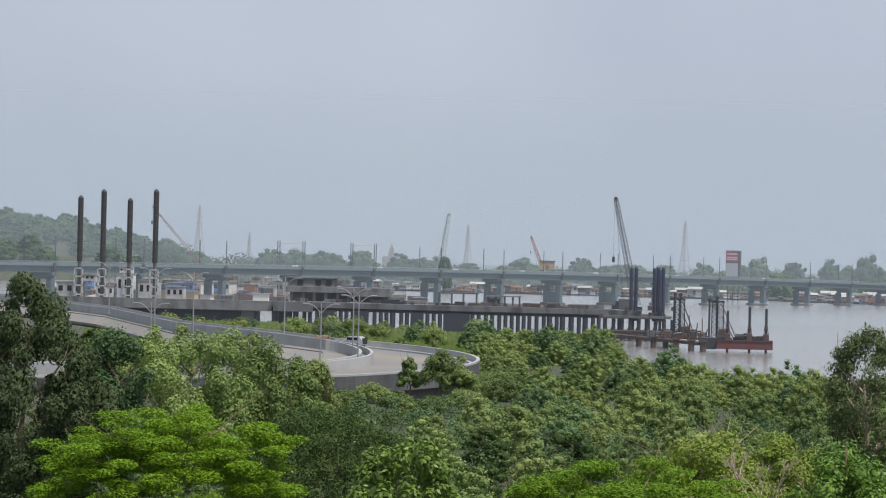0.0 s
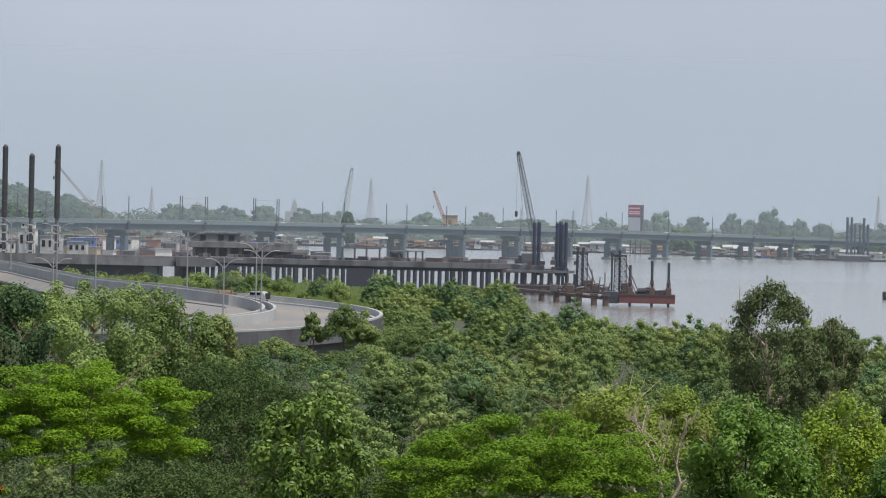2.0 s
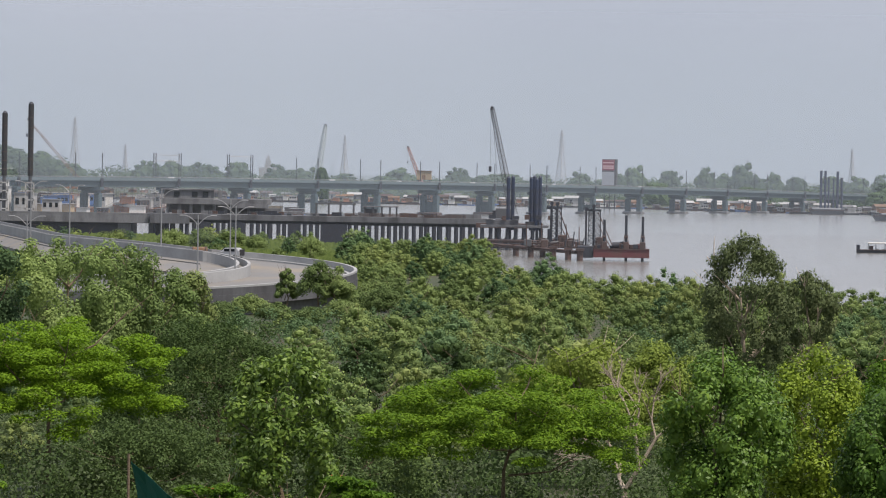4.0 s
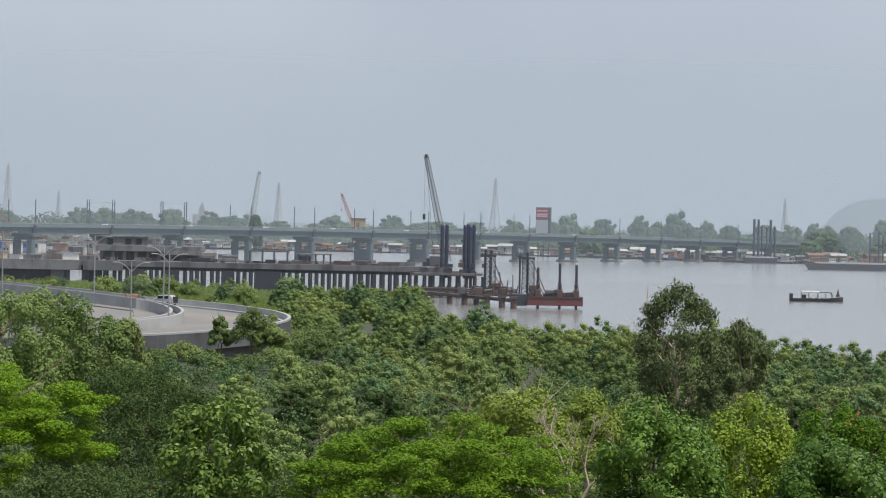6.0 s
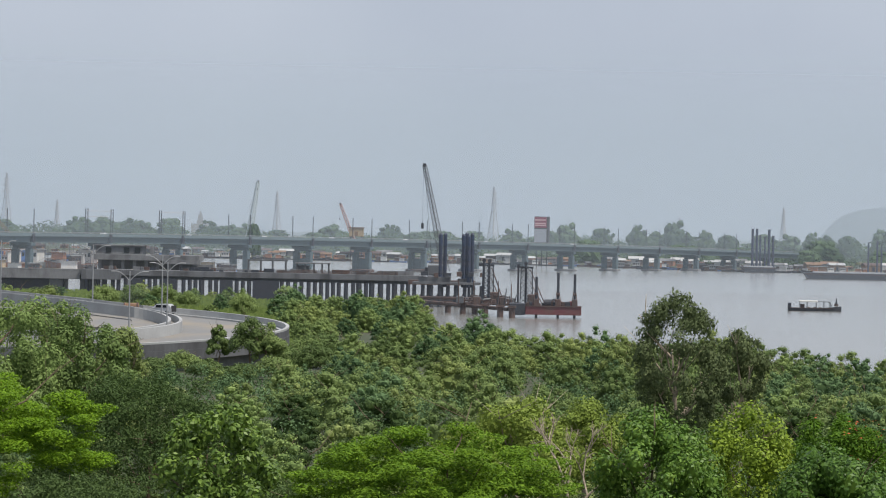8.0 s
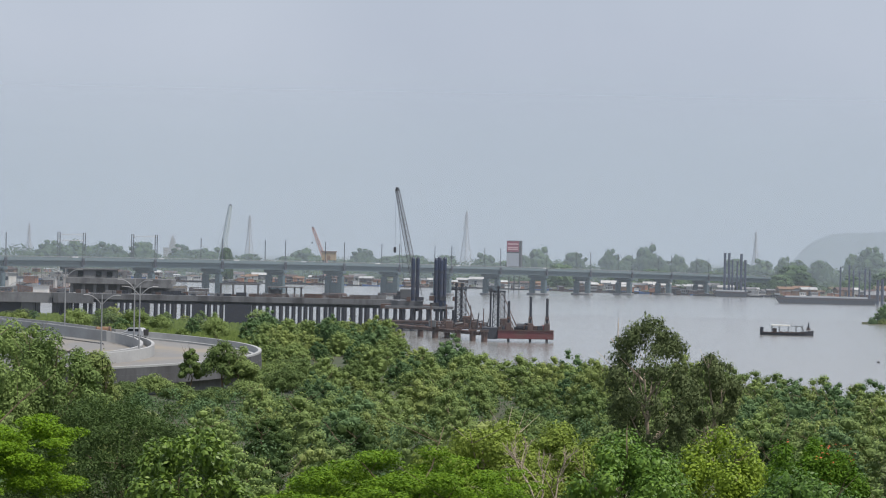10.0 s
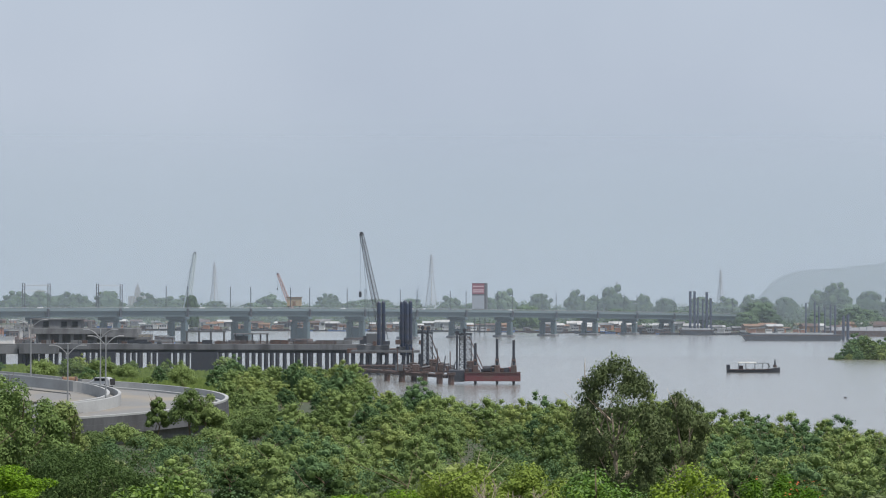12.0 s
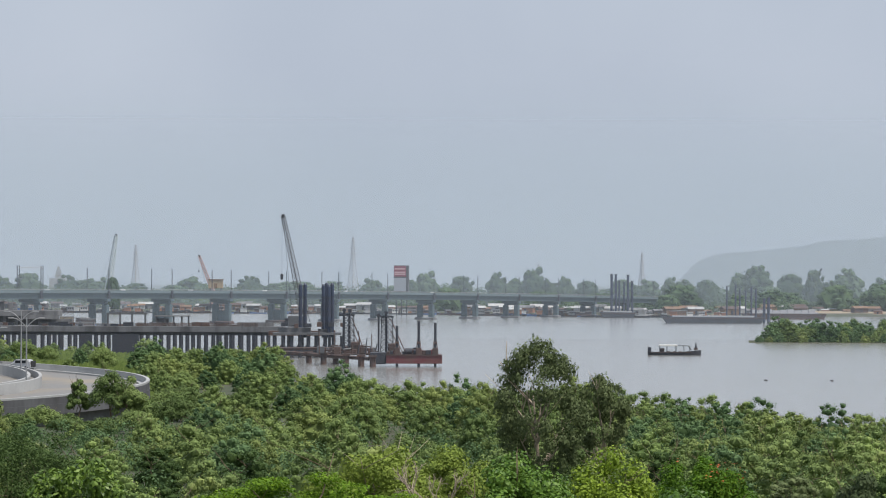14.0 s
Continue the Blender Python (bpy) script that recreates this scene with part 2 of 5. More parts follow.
def land(x, y):
    """Height of the ground, numpy or numbers; water lies at 0."""
    x, y = np.asarray(x, dtype=float), np.asarray(y, dtype=float)
    b = x / np.maximum(y, 60.0)
    near, far = np.interp(b, NEAR_B, NEAR_Y), np.interp(b, FAR_B, FAR_Y)
    hill = np.interp(y, [-2000, 12, 60, 110, 200, 300, 900], [16.9, 16.9, 9.4, 7.2, 2.8, 1.7, 1.5])
    shore = np.clip((near - y) / 25.0, -1.6, 1.0)
    z_near = np.where(shore > 0, hill * np.clip(shore * 1.6, 0, 1), shore * 1.5)
    back = np.clip((y - far) / 30.0, -1.6, 1.0)
    z_far = np.where(back > 0, np.interp(y - far, [0, 30, 400, 2600], [0, 1.6, 3.5, 16.0]), back * 1.5)
    knoll = 34.0 * np.exp(-((x + 520) / 130.0) ** 2 - ((y - 2330) / 150.0) ** 2)
    return np.where(y < (near + far) / 2, z_near, z_far + np.where(back > 0, knoll, 0))


def build_ground():
    ys = np.concatenate([np.linspace(-2500, 0, 12), np.linspace(20, 300, 50), np.linspace(308, 950, 100), np.linspace(980, 1850, 20),
                         np.linspace(1870, 2250, 50), np.linspace(2300, 4900, 20)])
    bs = np.concatenate([np.linspace(-2.2, -0.3, 14), np.linspace(-0.28, 0.3, 150), np.linspace(0.35, 2.2, 14)])
    yy, bb = np.meshgrid(ys, bs, indexing="ij")
    xx = bb * np.maximum(np.abs(yy), 700) * 1.0
    zz = land(xx, yy)
    zz += np.vectorize(lambda x, y: noise.noise(Vector((x * 0.05, y * 0.05, 0))))(xx, yy) * 0.25
    n, k = yy.shape
    verts = np.stack([xx.ravel(), yy.ravel(), zz.ravel()], 1)
    i = (np.arange(n - 1)[:, None] * k + np.arange(k - 1)[None]).ravel()
    faces = np.stack([i, i + 1, i + k + 1, i + k], 1)
    ob = part_arrays("ground", verts, faces, M_EARTH)
    tagged(ob, "earth river banks under scrub, reaching the horizon", "ground", kind="structure")


build_ground()


def water_material():
    m = bpy.data.materials.new("silty_water")
    m.use_nodes = True
    n, l = m.node_tree.nodes, m.node_tree.links
    b = n["Principled BSDF"]
    b.inputs["Base Color"].default_value = (0.24, 0.22, 0.205, 1)
    b.inputs["Roughness"].default_value = 0.16
    b.inputs["IOR"].default_value = 1.33
    co, mp = n.new("ShaderNodeTexCoord"), n.new("ShaderNodeMapping")
    mp.inputs["Scale"].default_value = (0.35, 0.12, 1)
    no, bu = n.new("ShaderNodeTexNoise"), n.new("ShaderNodeBump")
    no.inputs["Scale"].default_value, no.inputs["Detail"].default_value = 1.0, 6
    bu.inputs["Strength"].default_value, bu.inputs["Distance"].default_value = 0.5, 0.25
    l.new(co.outputs["Object"], mp.inputs[0])
    l.new(mp.outputs[0], no.inputs["Vector"])
    l.new(no.outputs["Fac"], bu.inputs["Height"])
    l.new(bu.outputs[0], b.inputs["Normal"])
    big, mx = n.new("ShaderNodeTexNoise"), n.new("ShaderNodeMix")
    mp2 = n.new("ShaderNodeMapping")
    mp2.inputs["Scale"].default_value = (0.006, 0.02, 1)
    l.new(co.outputs["Object"], mp2.inputs[0])
    l.new(mp2.outputs[0], big.inputs["Vector"])
    mx.data_type = "RGBA"
    mx.inputs[6].default_value, mx.inputs[7].default_value = (0.19, 0.19, 0.182, 1), (0.25, 0.247, 0.232, 1)
    l.new(big.outputs["Fac"], mx.inputs[0])
    l.new(mx.outputs[2], b.inputs["Base Color"])
    return m


def build_water():
    v = [(-2600, 250, 0), (2600, 250, 0), (2600, 2400, 0), (-2600, 2400, 0)]
    ob = part_arrays("water", v, [(0, 1, 2, 3)], water_material())
    tagged(ob, "calm silty grey-brown river water", "water", kind="structure")


build_water()


def build_hill():
    """The far wooded ridge downstream."""
    prof_x = np.linspace(330, 1500, 150)
    top = np.interp(prof_x, [330, 352, 367, 393, 454, 500, 530, 568, 615, 900, 1500], [8, 37, 51, 61, 65, 70, 78, 80, 83, 96, 60])
    top += np.array([noise.noise(Vector((x * 0.02, 3, 0))) * 2 + noise.noise(Vector((x * 0.11, 7, 0))) * 1.2 for x in prof_x])
    v, f = [], []
    for j, (y, h) in enumerate(((4350, 0.0), (4450, 0.72), (4560, 1.0), (4800, 0.4))):
        v += [(x, y + 30 * noise.noise(Vector((x * 0.01, j, 0))), t * h) for x, t in zip(prof_x, top)]
    k = len(prof_x)
    for j in range(3):
        f += [(j * k + i, j * k + i + 1, (j + 1) * k + i + 1, (j + 1) * k + i) for i in range(k - 1)]
    # Woods painted blue-grey instead of leaf green, standing in for distance haze.
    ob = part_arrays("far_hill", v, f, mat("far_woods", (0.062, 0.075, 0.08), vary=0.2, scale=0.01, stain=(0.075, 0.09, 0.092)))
    tagged(ob, "far wooded ridge with a flat top, tinted blue-grey for haze", "hill", kind="structure")


build_hill()


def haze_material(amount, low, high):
    """Upright sheet in place of haze: mostly clear, it scatters daylight and thins upward."""
    m = bpy.data.materials.new("haze_stand_in")
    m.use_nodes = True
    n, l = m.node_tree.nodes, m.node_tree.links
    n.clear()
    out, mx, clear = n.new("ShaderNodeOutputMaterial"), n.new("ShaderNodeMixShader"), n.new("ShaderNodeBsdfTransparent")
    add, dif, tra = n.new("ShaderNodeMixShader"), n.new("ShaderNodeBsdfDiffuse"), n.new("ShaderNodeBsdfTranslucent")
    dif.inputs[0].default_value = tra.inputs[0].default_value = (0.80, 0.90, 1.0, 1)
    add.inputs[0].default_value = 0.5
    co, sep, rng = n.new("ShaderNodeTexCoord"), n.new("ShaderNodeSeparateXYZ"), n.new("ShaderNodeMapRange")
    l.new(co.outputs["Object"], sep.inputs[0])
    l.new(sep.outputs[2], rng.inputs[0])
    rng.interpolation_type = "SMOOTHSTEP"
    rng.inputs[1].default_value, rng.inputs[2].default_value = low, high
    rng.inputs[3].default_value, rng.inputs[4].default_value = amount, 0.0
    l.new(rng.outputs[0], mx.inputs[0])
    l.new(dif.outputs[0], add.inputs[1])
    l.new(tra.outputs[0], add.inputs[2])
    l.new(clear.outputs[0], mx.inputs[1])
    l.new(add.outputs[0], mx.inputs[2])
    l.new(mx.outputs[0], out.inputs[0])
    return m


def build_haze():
    # Four flat see-through sheets added across the view; they cast no shadow.
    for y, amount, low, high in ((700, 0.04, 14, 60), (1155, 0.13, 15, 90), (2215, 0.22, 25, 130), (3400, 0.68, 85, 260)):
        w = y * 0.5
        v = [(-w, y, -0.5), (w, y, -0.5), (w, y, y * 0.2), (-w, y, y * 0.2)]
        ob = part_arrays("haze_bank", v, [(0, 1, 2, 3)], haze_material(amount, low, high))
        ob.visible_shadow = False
        tagged(ob, "upright see-through sheet standing in for haze over the river", "haze", kind="structure")


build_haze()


# ---- plants ----
def leaves(rng, lumps, count, size, flat=0.0, droop=0.0, stretch=1.6, corners=4, fuzz=0.09, tumble=0.33):
    """Corners and faces of loose leaves on and in a set of lumps (x, y, z, rx, rz). flat: how level they lie."""
    lumps = np.asarray(lumps, dtype=float)
    area = lumps[:, 3] * (lumps[:, 3] + lumps[:, 4])
    pick = rng.choice(len(lumps), count, p=area / area.sum())
    L = lumps[pick]
    d = rng.normal(size=(count, 3))
    d[:, 2] += 0.25
    d /= np.linalg.norm(d, axis=1)[:, None]
    rad = np.where(rng.random(count) < 0.82, rng.normal(0.98, fuzz, count), rng.uniform(0.4, 0.95, count))
    c = L[:, :3] + d * rad[:, None] * np.stack([L[:, 3], L[:, 3], L[:, 4]], 1)
    nrm = d * (1 - flat) + np.array([0, 0, 1.0]) * (0.2 + flat) + rng.normal(size=(count, 3)) * tumble
    nrm /= np.linalg.norm(nrm, axis=1)[:, None]
    a = np.cross(nrm, rng.normal(size=(count, 3)))
    a /= np.linalg.norm(a, axis=1)[:, None]
    a[:, 2] -= droop
    b = np.cross(nrm, a)
    s = size * rng.uniform(0.6, 1.35, count)[:, None]
    tip, side = a * s * stretch * 0.5, b * s * 0.5
    if corners == 3:
        v = np.stack([c - tip, c + side, c + tip * 0.6 - side], 1).reshape(-1, 3)
    else:
        v = np.stack([c - tip, c + side * 0.9, c + tip, c - side * 0.9], 1).reshape(-1, 3)
    return v, np.arange(count * corners).reshape(-1, corners)


def cores(lumps, scale=0.72):
    """Low, uneven solid lumps added inside crowns to block sight and light."""
    bm = bmesh.new()
    for x, y, z, rx, rz in lumps:
        got = bmesh.ops.create_icosphere(bm, subdivisions=1, radius=1.0)["verts"]
        for v in got:
            v.co *= scale * (1 + 0.35 * noise.noise(v.co * 1.7 + Vector((x, y, z))))
            v.co = Vector((x + v.co.x * rx, y + v.co.y * rx, z + v.co.z * rz))
    return bm


def trunk_bm(rng, height, lean, r, limbs, spread, fork=0.45):
    """A tapered trunk that bends, with limbs that rise out of it."""
    bm = bmesh.new()
    pts = [Vector((0, 0, -0.3))]
    for i in range(1, 5):
        pts.append(Vector((lean[0] * i / 4 + rng.normal() * 0.12, lean[1] * i / 4 + rng.normal() * 0.12, height * i / 4)))
    for i in range(4):
        tube(bm, pts[i], pts[i + 1], r * (1 - 0.2 * i), r * (1 - 0.2 * (i + 1)), 7)
    for k in range(limbs):
        f = rng.uniform(fork, 0.95)
        base = pts[0].lerp(pts[4], f)
        an = 2.4 * k + rng.uniform(0, 0.6)
        end = base + Vector((math.cos(an) * spread * rng.uniform(0.5, 1), math.sin(an) * spread * rng.uniform(0.5, 1), height * rng.uniform(0.15, 0.4)))
        mid = base.lerp(end, 0.5) + Vector((0, 0, -0.1 * spread))
        tube(bm, base, mid, r * 0.45, r * 0.3, 5)
        tube(bm, mid, end, r * 0.3, r * 0.12, 5)
        for j in range(2):
            e2 = end + Vector((rng.normal() * 0.3 * spread, rng.normal() * 0.3 * spread, height * rng.uniform(0.05, 0.15)))
            tube(bm, mid.lerp(end, 0.6), e2, r * 0.14, r * 0.05, 4)
    return bm


def tree(name, label, material, m, seed, height, width, lumps=14, count=5000, size=0.25, crown_low=0.35, flat=0.0, droop=0.0,
         bark=None, limbs=5, layers=False, core=0.7, lump_size=0.26, flowers=0, stretch=1.6, group="", category="tree", corners=3, loose=False, domed=False, fuzz=0.12, heart=0.33):
    rng = np.random.default_rng(seed)
    ob = thing(name, label, category, m, group)
    part("trunk", trunk_bm(rng, height * (0.72 if not layers else 0.85), (rng.normal() * 0.4, rng.normal() * 0.4), max(0.07, height * 0.017), limbs, width * 0.36), bark or M_BARK, ob)
    rows = []
    for i in range(lumps):
        an, rr = i * 2.399 + rng.uniform(-0.3, 0.3), math.sqrt((i + 0.5) / lumps) * width * 0.5
        low, high = crown_low * height, height
        if loose:
            d = rng.normal(size=3)
            d *= rng.uniform(0.55, 1.0) ** 0.5 / np.linalg.norm(d)
            mid = (low + high) / 2
            r = width * lump_size * rng.uniform(0.55, 1.2)
            rows.append((d[0] * (width * 0.5 - r), d[1] * (width * 0.5 - r), mid + d[2] * ((high - low) / 2 - r), r, r * 1.15))
        elif domed:
            up = 1 - (i + 0.5) / lumps * 1.08
            swell = 1 + 0.3 * noise.noise(Vector((math.cos(an) * 0.9, math.sin(an) * 0.9, up * 1.2 + seed)))
            out = math.sqrt(max(0.0, 1 - up * up)) * swell
            r = width * lump_size * rng.uniform(0.6, 1.25)
            deep = rng.uniform(0.82, 1.06)
            rows.append((math.cos(an) * out * deep * (width * 0.5 - r), math.sin(an) * out * deep * (width * 0.5 - r), low + (high - low - r) * max(0.06, up) * (0.6 + 0.4 * swell) * deep, r, r * 0.85))
        elif layers:
            z = height * (1.0 - 0.2 * (rr / (width * 0.5)) ** 2 - rng.uniform(0.0, 0.3) - 0.2 * noise.noise(Vector((math.cos(an) * rr * 0.6, math.sin(an) * rr * 0.6, seed))))
            r = width * lump_size * rng.uniform(0.6, 1.1)
            rows.append((math.cos(an) * rr * 0.92, math.sin(an) * rr * 0.92, z - r * 0.25, r, r * 0.33))
        else:
            lift = math.sqrt(max(0.0, 1 - (rr / (width * 0.52)) ** 2))
            z = low + (high - low) * (0.25 + 0.62 * lift * rng.uniform(0.45, 1.0))
            r = width * lump_size * rng.uniform(0.65, 1.15)
            rows.append((math.cos(an) * rr * 0.8, math.sin(an) * rr * 0.8, min(z, high - r * 0.9), r, r * 0.85))
    v, f = leaves(rng, rows, count, size, flat, droop, stretch, corners, 0.19 if domed else fuzz, 0.5 if domed else 0.33)
    crown = part_arrays("crown", v, f, material, ob)
    # Solid filler lumps keep the crown opaque and its gaps dark.
    if core:
        inner = rows + [(0, 0, (crown_low + 0.33 * (1 - crown_low)) * height, width * heart, height * (1 - crown_low) * heart * 1.22)] if domed else rows
        part("inner_crown", cores(inner, core), material, crown)
    if flowers:
        top = [(x, y, z + rz * 0.5, r * 0.9, rz) for x, y, z, r, rz in rows[: max(3, lumps // 3)]]
        v, f = leaves(rng, top, flowers, size * 0.75, 0.6)
        part_arrays("blossom", v, f, L_FLOWER, crown, "loose orange-red blossom")
    return ob


def undergrowth(seed, material, label, count, leaf_count, y0, y1, b0, b1, r0, r1, size):
    """A joined carpet of low bushes."""
    rng = np.random.default_rng(seed)
    y = np.sqrt(rng.uniform(y0 * y0, y1 * y1, count))
    x = rng.uniform(b0, b1, count) * y
    r = rng.uniform(r0, r1, count)
    rows = np.stack([x, y, land(x, y) + r * rng.uniform(0.2, 1.3, count), r, r * 0.85], 1)
    v, f = leaves(rng, rows, leaf_count, size, corners=3)
    ob = part_arrays("undergrowth", v, f, material)
    return tagged(ob, label, "undergrowth", kind="stuff")


def at(bearing, y, drop=0.0, turn=0.0):
    """A pose on the ground y metres ahead, at that many thousandths of y to the right."""
    x = bearing * y / 1000.0
    return pose(x, y, float(land(x, y)) - drop, 0, 0, turn)


# ---- the bridge ----
SPAN = Vector((23.6, 50.1, 0.0))
FIRST = Vector((-184.2, 1366.7, 0.0))
AXIS = SPAN.normalized()
ACROSS = Vector((-AXIS.y, AXIS.x, 0))


def deck_z(k):
    return 15.45 + 0.11 * min(0.0, k) - 0.0235 * max(0.0, k) ** 2


def build_bridge():
    ob = thing("road_bridge", "long grey concrete girder bridge across the river", "bridge")
    for k in range(-6, 15):
        a, b = FIRST + SPAN * k, FIRST + SPAN * (k + 1)
        za, zb = deck_z(k), deck_z(k + 1)
        bm = bmesh.new()
        sec = [(0.0, 0.0), (0.0, -1.3), (0.6, -1.5), (1.0, -3.6), (11.0, -3.6), (11.4, -1.5), (12.0, -1.3), (12.0, 0.0), (11.7, 0.0), (11.7, -1.0), (0.3, -1.0), (0.3, 0.0)]
        rings = []
        for p, z, s in ((a, za, 0.22), (b, zb, -0.22)):
            rings.append([bm.verts.new(p + AXIS * s + ACROSS * y + Vector((0, 0, z + h))) for y, h in sec])
        for i in range(len(sec)):
            j = (i + 1) % len(sec)
            bm.faces.new((rings[0][i], rings[1][i], rings[1][j], rings[0][j]))
        bm.faces.new(rings[0])
        bm.faces.new(rings[1][::-1])
        bmesh.ops.recalc_face_normals(bm, faces=bm.faces)
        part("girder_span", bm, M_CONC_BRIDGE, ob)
        face = bmesh.new()
        edge = [face.verts.new(p + ACROSS * y + Vector((0, 0, z + h))) for p, z in ((a, za), (b, zb)) for y, h in ((-0.06, 0.02), (-0.06, -1.1), (-0.003, -1.1), (-0.003, 0.02))]
        for i in range(4):
            j = (i + 1) % 4
            face.faces.new((edge[i], edge[j], edge[4 + j], edge[4 + i]))
        bmesh.ops.recalc_face_normals(face, faces=face.faces)
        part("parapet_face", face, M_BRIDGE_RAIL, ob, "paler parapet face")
        rail = bmesh.new()
        for h in (0.25, 0.5):
            tube(rail, a + ACROSS * 0.15 + Vector((0, 0, za + h)), b + ACROSS * 0.15 + Vector((0, 0, zb + h)), 0.05, sides=5)
        for i in range(14):
            p = a.lerp(b, (i + 0.5) / 14) + ACROSS * 0.15 + Vector((0, 0, za + (zb - za) * (i + 0.5) / 14))
            box(rail, p.x, p.y, p.z + 0.27, 0.12, 0.12, 0.56)
        part("guard_rail", rail, M_GALV, ob)
    m = Matrix.Rotation(math.atan2(ACROSS.y, ACROSS.x), 4, "Z")
    for k in range(-6, 15):
        c = FIRST + SPAN * k + ACROSS * 4.6
        top = deck_z(k) - 3.6
        mm = Matrix.Translation(c) @ m
        bm = boxes((0, 0, top - 0.7, 10.5, 3.0, 1.4), bevel=0.25)
        box(bm, 0, 0, top - 1.9, 7.5, 2.6, 1.0)
        bm.transform(mm)
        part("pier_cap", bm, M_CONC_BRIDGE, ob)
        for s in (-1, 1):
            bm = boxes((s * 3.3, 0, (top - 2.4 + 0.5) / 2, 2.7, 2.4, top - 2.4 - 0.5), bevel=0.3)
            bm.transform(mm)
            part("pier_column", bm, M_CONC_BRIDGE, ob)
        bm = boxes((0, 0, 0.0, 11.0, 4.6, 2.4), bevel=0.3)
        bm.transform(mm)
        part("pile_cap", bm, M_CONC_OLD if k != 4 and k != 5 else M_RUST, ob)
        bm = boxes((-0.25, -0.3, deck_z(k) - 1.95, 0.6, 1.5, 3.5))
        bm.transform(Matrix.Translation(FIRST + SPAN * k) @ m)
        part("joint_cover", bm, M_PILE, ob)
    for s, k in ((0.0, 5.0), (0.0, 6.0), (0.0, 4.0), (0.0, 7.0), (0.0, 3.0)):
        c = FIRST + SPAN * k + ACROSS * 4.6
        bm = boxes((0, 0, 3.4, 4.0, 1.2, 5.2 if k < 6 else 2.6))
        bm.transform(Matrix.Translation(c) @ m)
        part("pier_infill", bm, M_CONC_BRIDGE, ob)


build_bridge()


def on_deck(k, across):
    p = FIRST + SPAN * k + ACROSS * across
    return Matrix.Translation((p.x, p.y, deck_z(k) - 1.0)) @ Matrix.Rotation(math.atan2(AXIS.y, AXIS.x), 4, "Z")


def build_bridge_posts():
    proto = thing("lamp_post", "slim dark lamp post on the bridge", "lamp post", on_deck(1.7, 0.6), "bridge posts")
    part("pole", tubes([((0, 0, 0), (0, 0, 10.6), 0.19)], 8), M_PILE, proto)
    part("base", boxes((0, 0, 0.25, 0.5, 0.5, 0.5), bevel=0.06), M_CONC_DARK, proto)
    for k in range(-4, 14):
        for f in (0.7, 1.03):
            if (k, f) in ((1, 0.7), (-1, 0.7), (-1, 1.03), (0, 0.7), (0, 1.03)):
                continue
            copy_thing(proto, on_deck(k + f, 0.6))
    for k in (-0.31, 0.69):
        g = thing("sign_gantry", "dark twin-post gantry with thin cross bars on the bridge", "gantry", on_deck(k, 0.6), "sign gantries")
        w = SPAN.length * 0.335
        for x in (0, 1.6, w, w + 1.6):
            part("post", tubes([((x, 0, 0), (x, 0, 11.2), 0.2)], 8), M_PILE, g)
        for z in (10.3, 8.0) if k < 0 else (10.4,):
            part("cross_bar", tubes([((0, 0, z), (w + 1.6, 0, z), 0.14)], 6), M_PYLON, g)
    # traffic at rest on the deck
    rng = random.Random(8)
    for k in (0.15, 1.35, 2.5, 3.6, 4.9, 6.2, 6.45, 8.3):
        m = on_deck(k, 8.5)
        c = thing("bridge_car", "pale car standing on the bridge deck", "car", m, "cars on the bridge")
        body = boxes((0, 0, 0.65, 4.2, 1.7, 0.7), (-0.2, 0, 1.2, 2.4, 1.55, 0.55), bevel=0.15)
        part("body", body, M_WHITE if rng.random() < 0.6 else M_SILVER, c)
        for x, y in ((-1.3, -0.8), (1.3, -0.8), (-1.3, 0.8), (1.3, 0.8)):
            part("wheel", tubes([((x, y - 0.1, 0.32), (x, y + 0.1, 0.32), 0.32)], 10), M_BLACK, c)


build_bridge_posts()

# ---- the loop ramp ----
RAMP_X, RAMP_Y = -54.0, 414.0


def ring(rx, ry, z_far, z_tip, z_near, n=30):
    """A path along the far arm, round the bend and back along the near arm, as (x, y, z)."""
    pts = []
    arm = np.interp([-190, -150, -110, -95, -81, -70, -62], [-190, -110, -81, -62, -54], [326, 146, 46, 6, 0])
    for x, dy in zip((-190, -150, -110, -95, -81, -70, -62), arm):
        pts.append((x, RAMP_Y + ry + dy, float(np.interp(x, [-190, -110, -81, -62, -54], [z_far + 2.2, z_far + 1.0, z_far + 0.8, z_far + 0.6, z_far]))))
    for i in range(n + 1):
        f = i / n
        a = math.pi / 2 - math.pi * f
        z = float(np.interp(f, [0, 0.5, 1], [z_far, z_tip, z_near]))
        pts.append((RAMP_X + math.cos(a) * rx, RAMP_Y + math.sin(a) * ry, z))
    for i in range(1, 8):
        pts.append((RAMP_X - 9 * i, RAMP_Y - ry, z_near - 0.22 * i))
    return pts


def band(f):
    """The ring a share f of the way from the inner kerb to the outer edge."""
    return ring(7.2 + 12.8 * f, 12 + 8 * f, 7.15 + 0.35 * f, 5.75 - 0.05 * f, 4.75 - 1.0 * f)


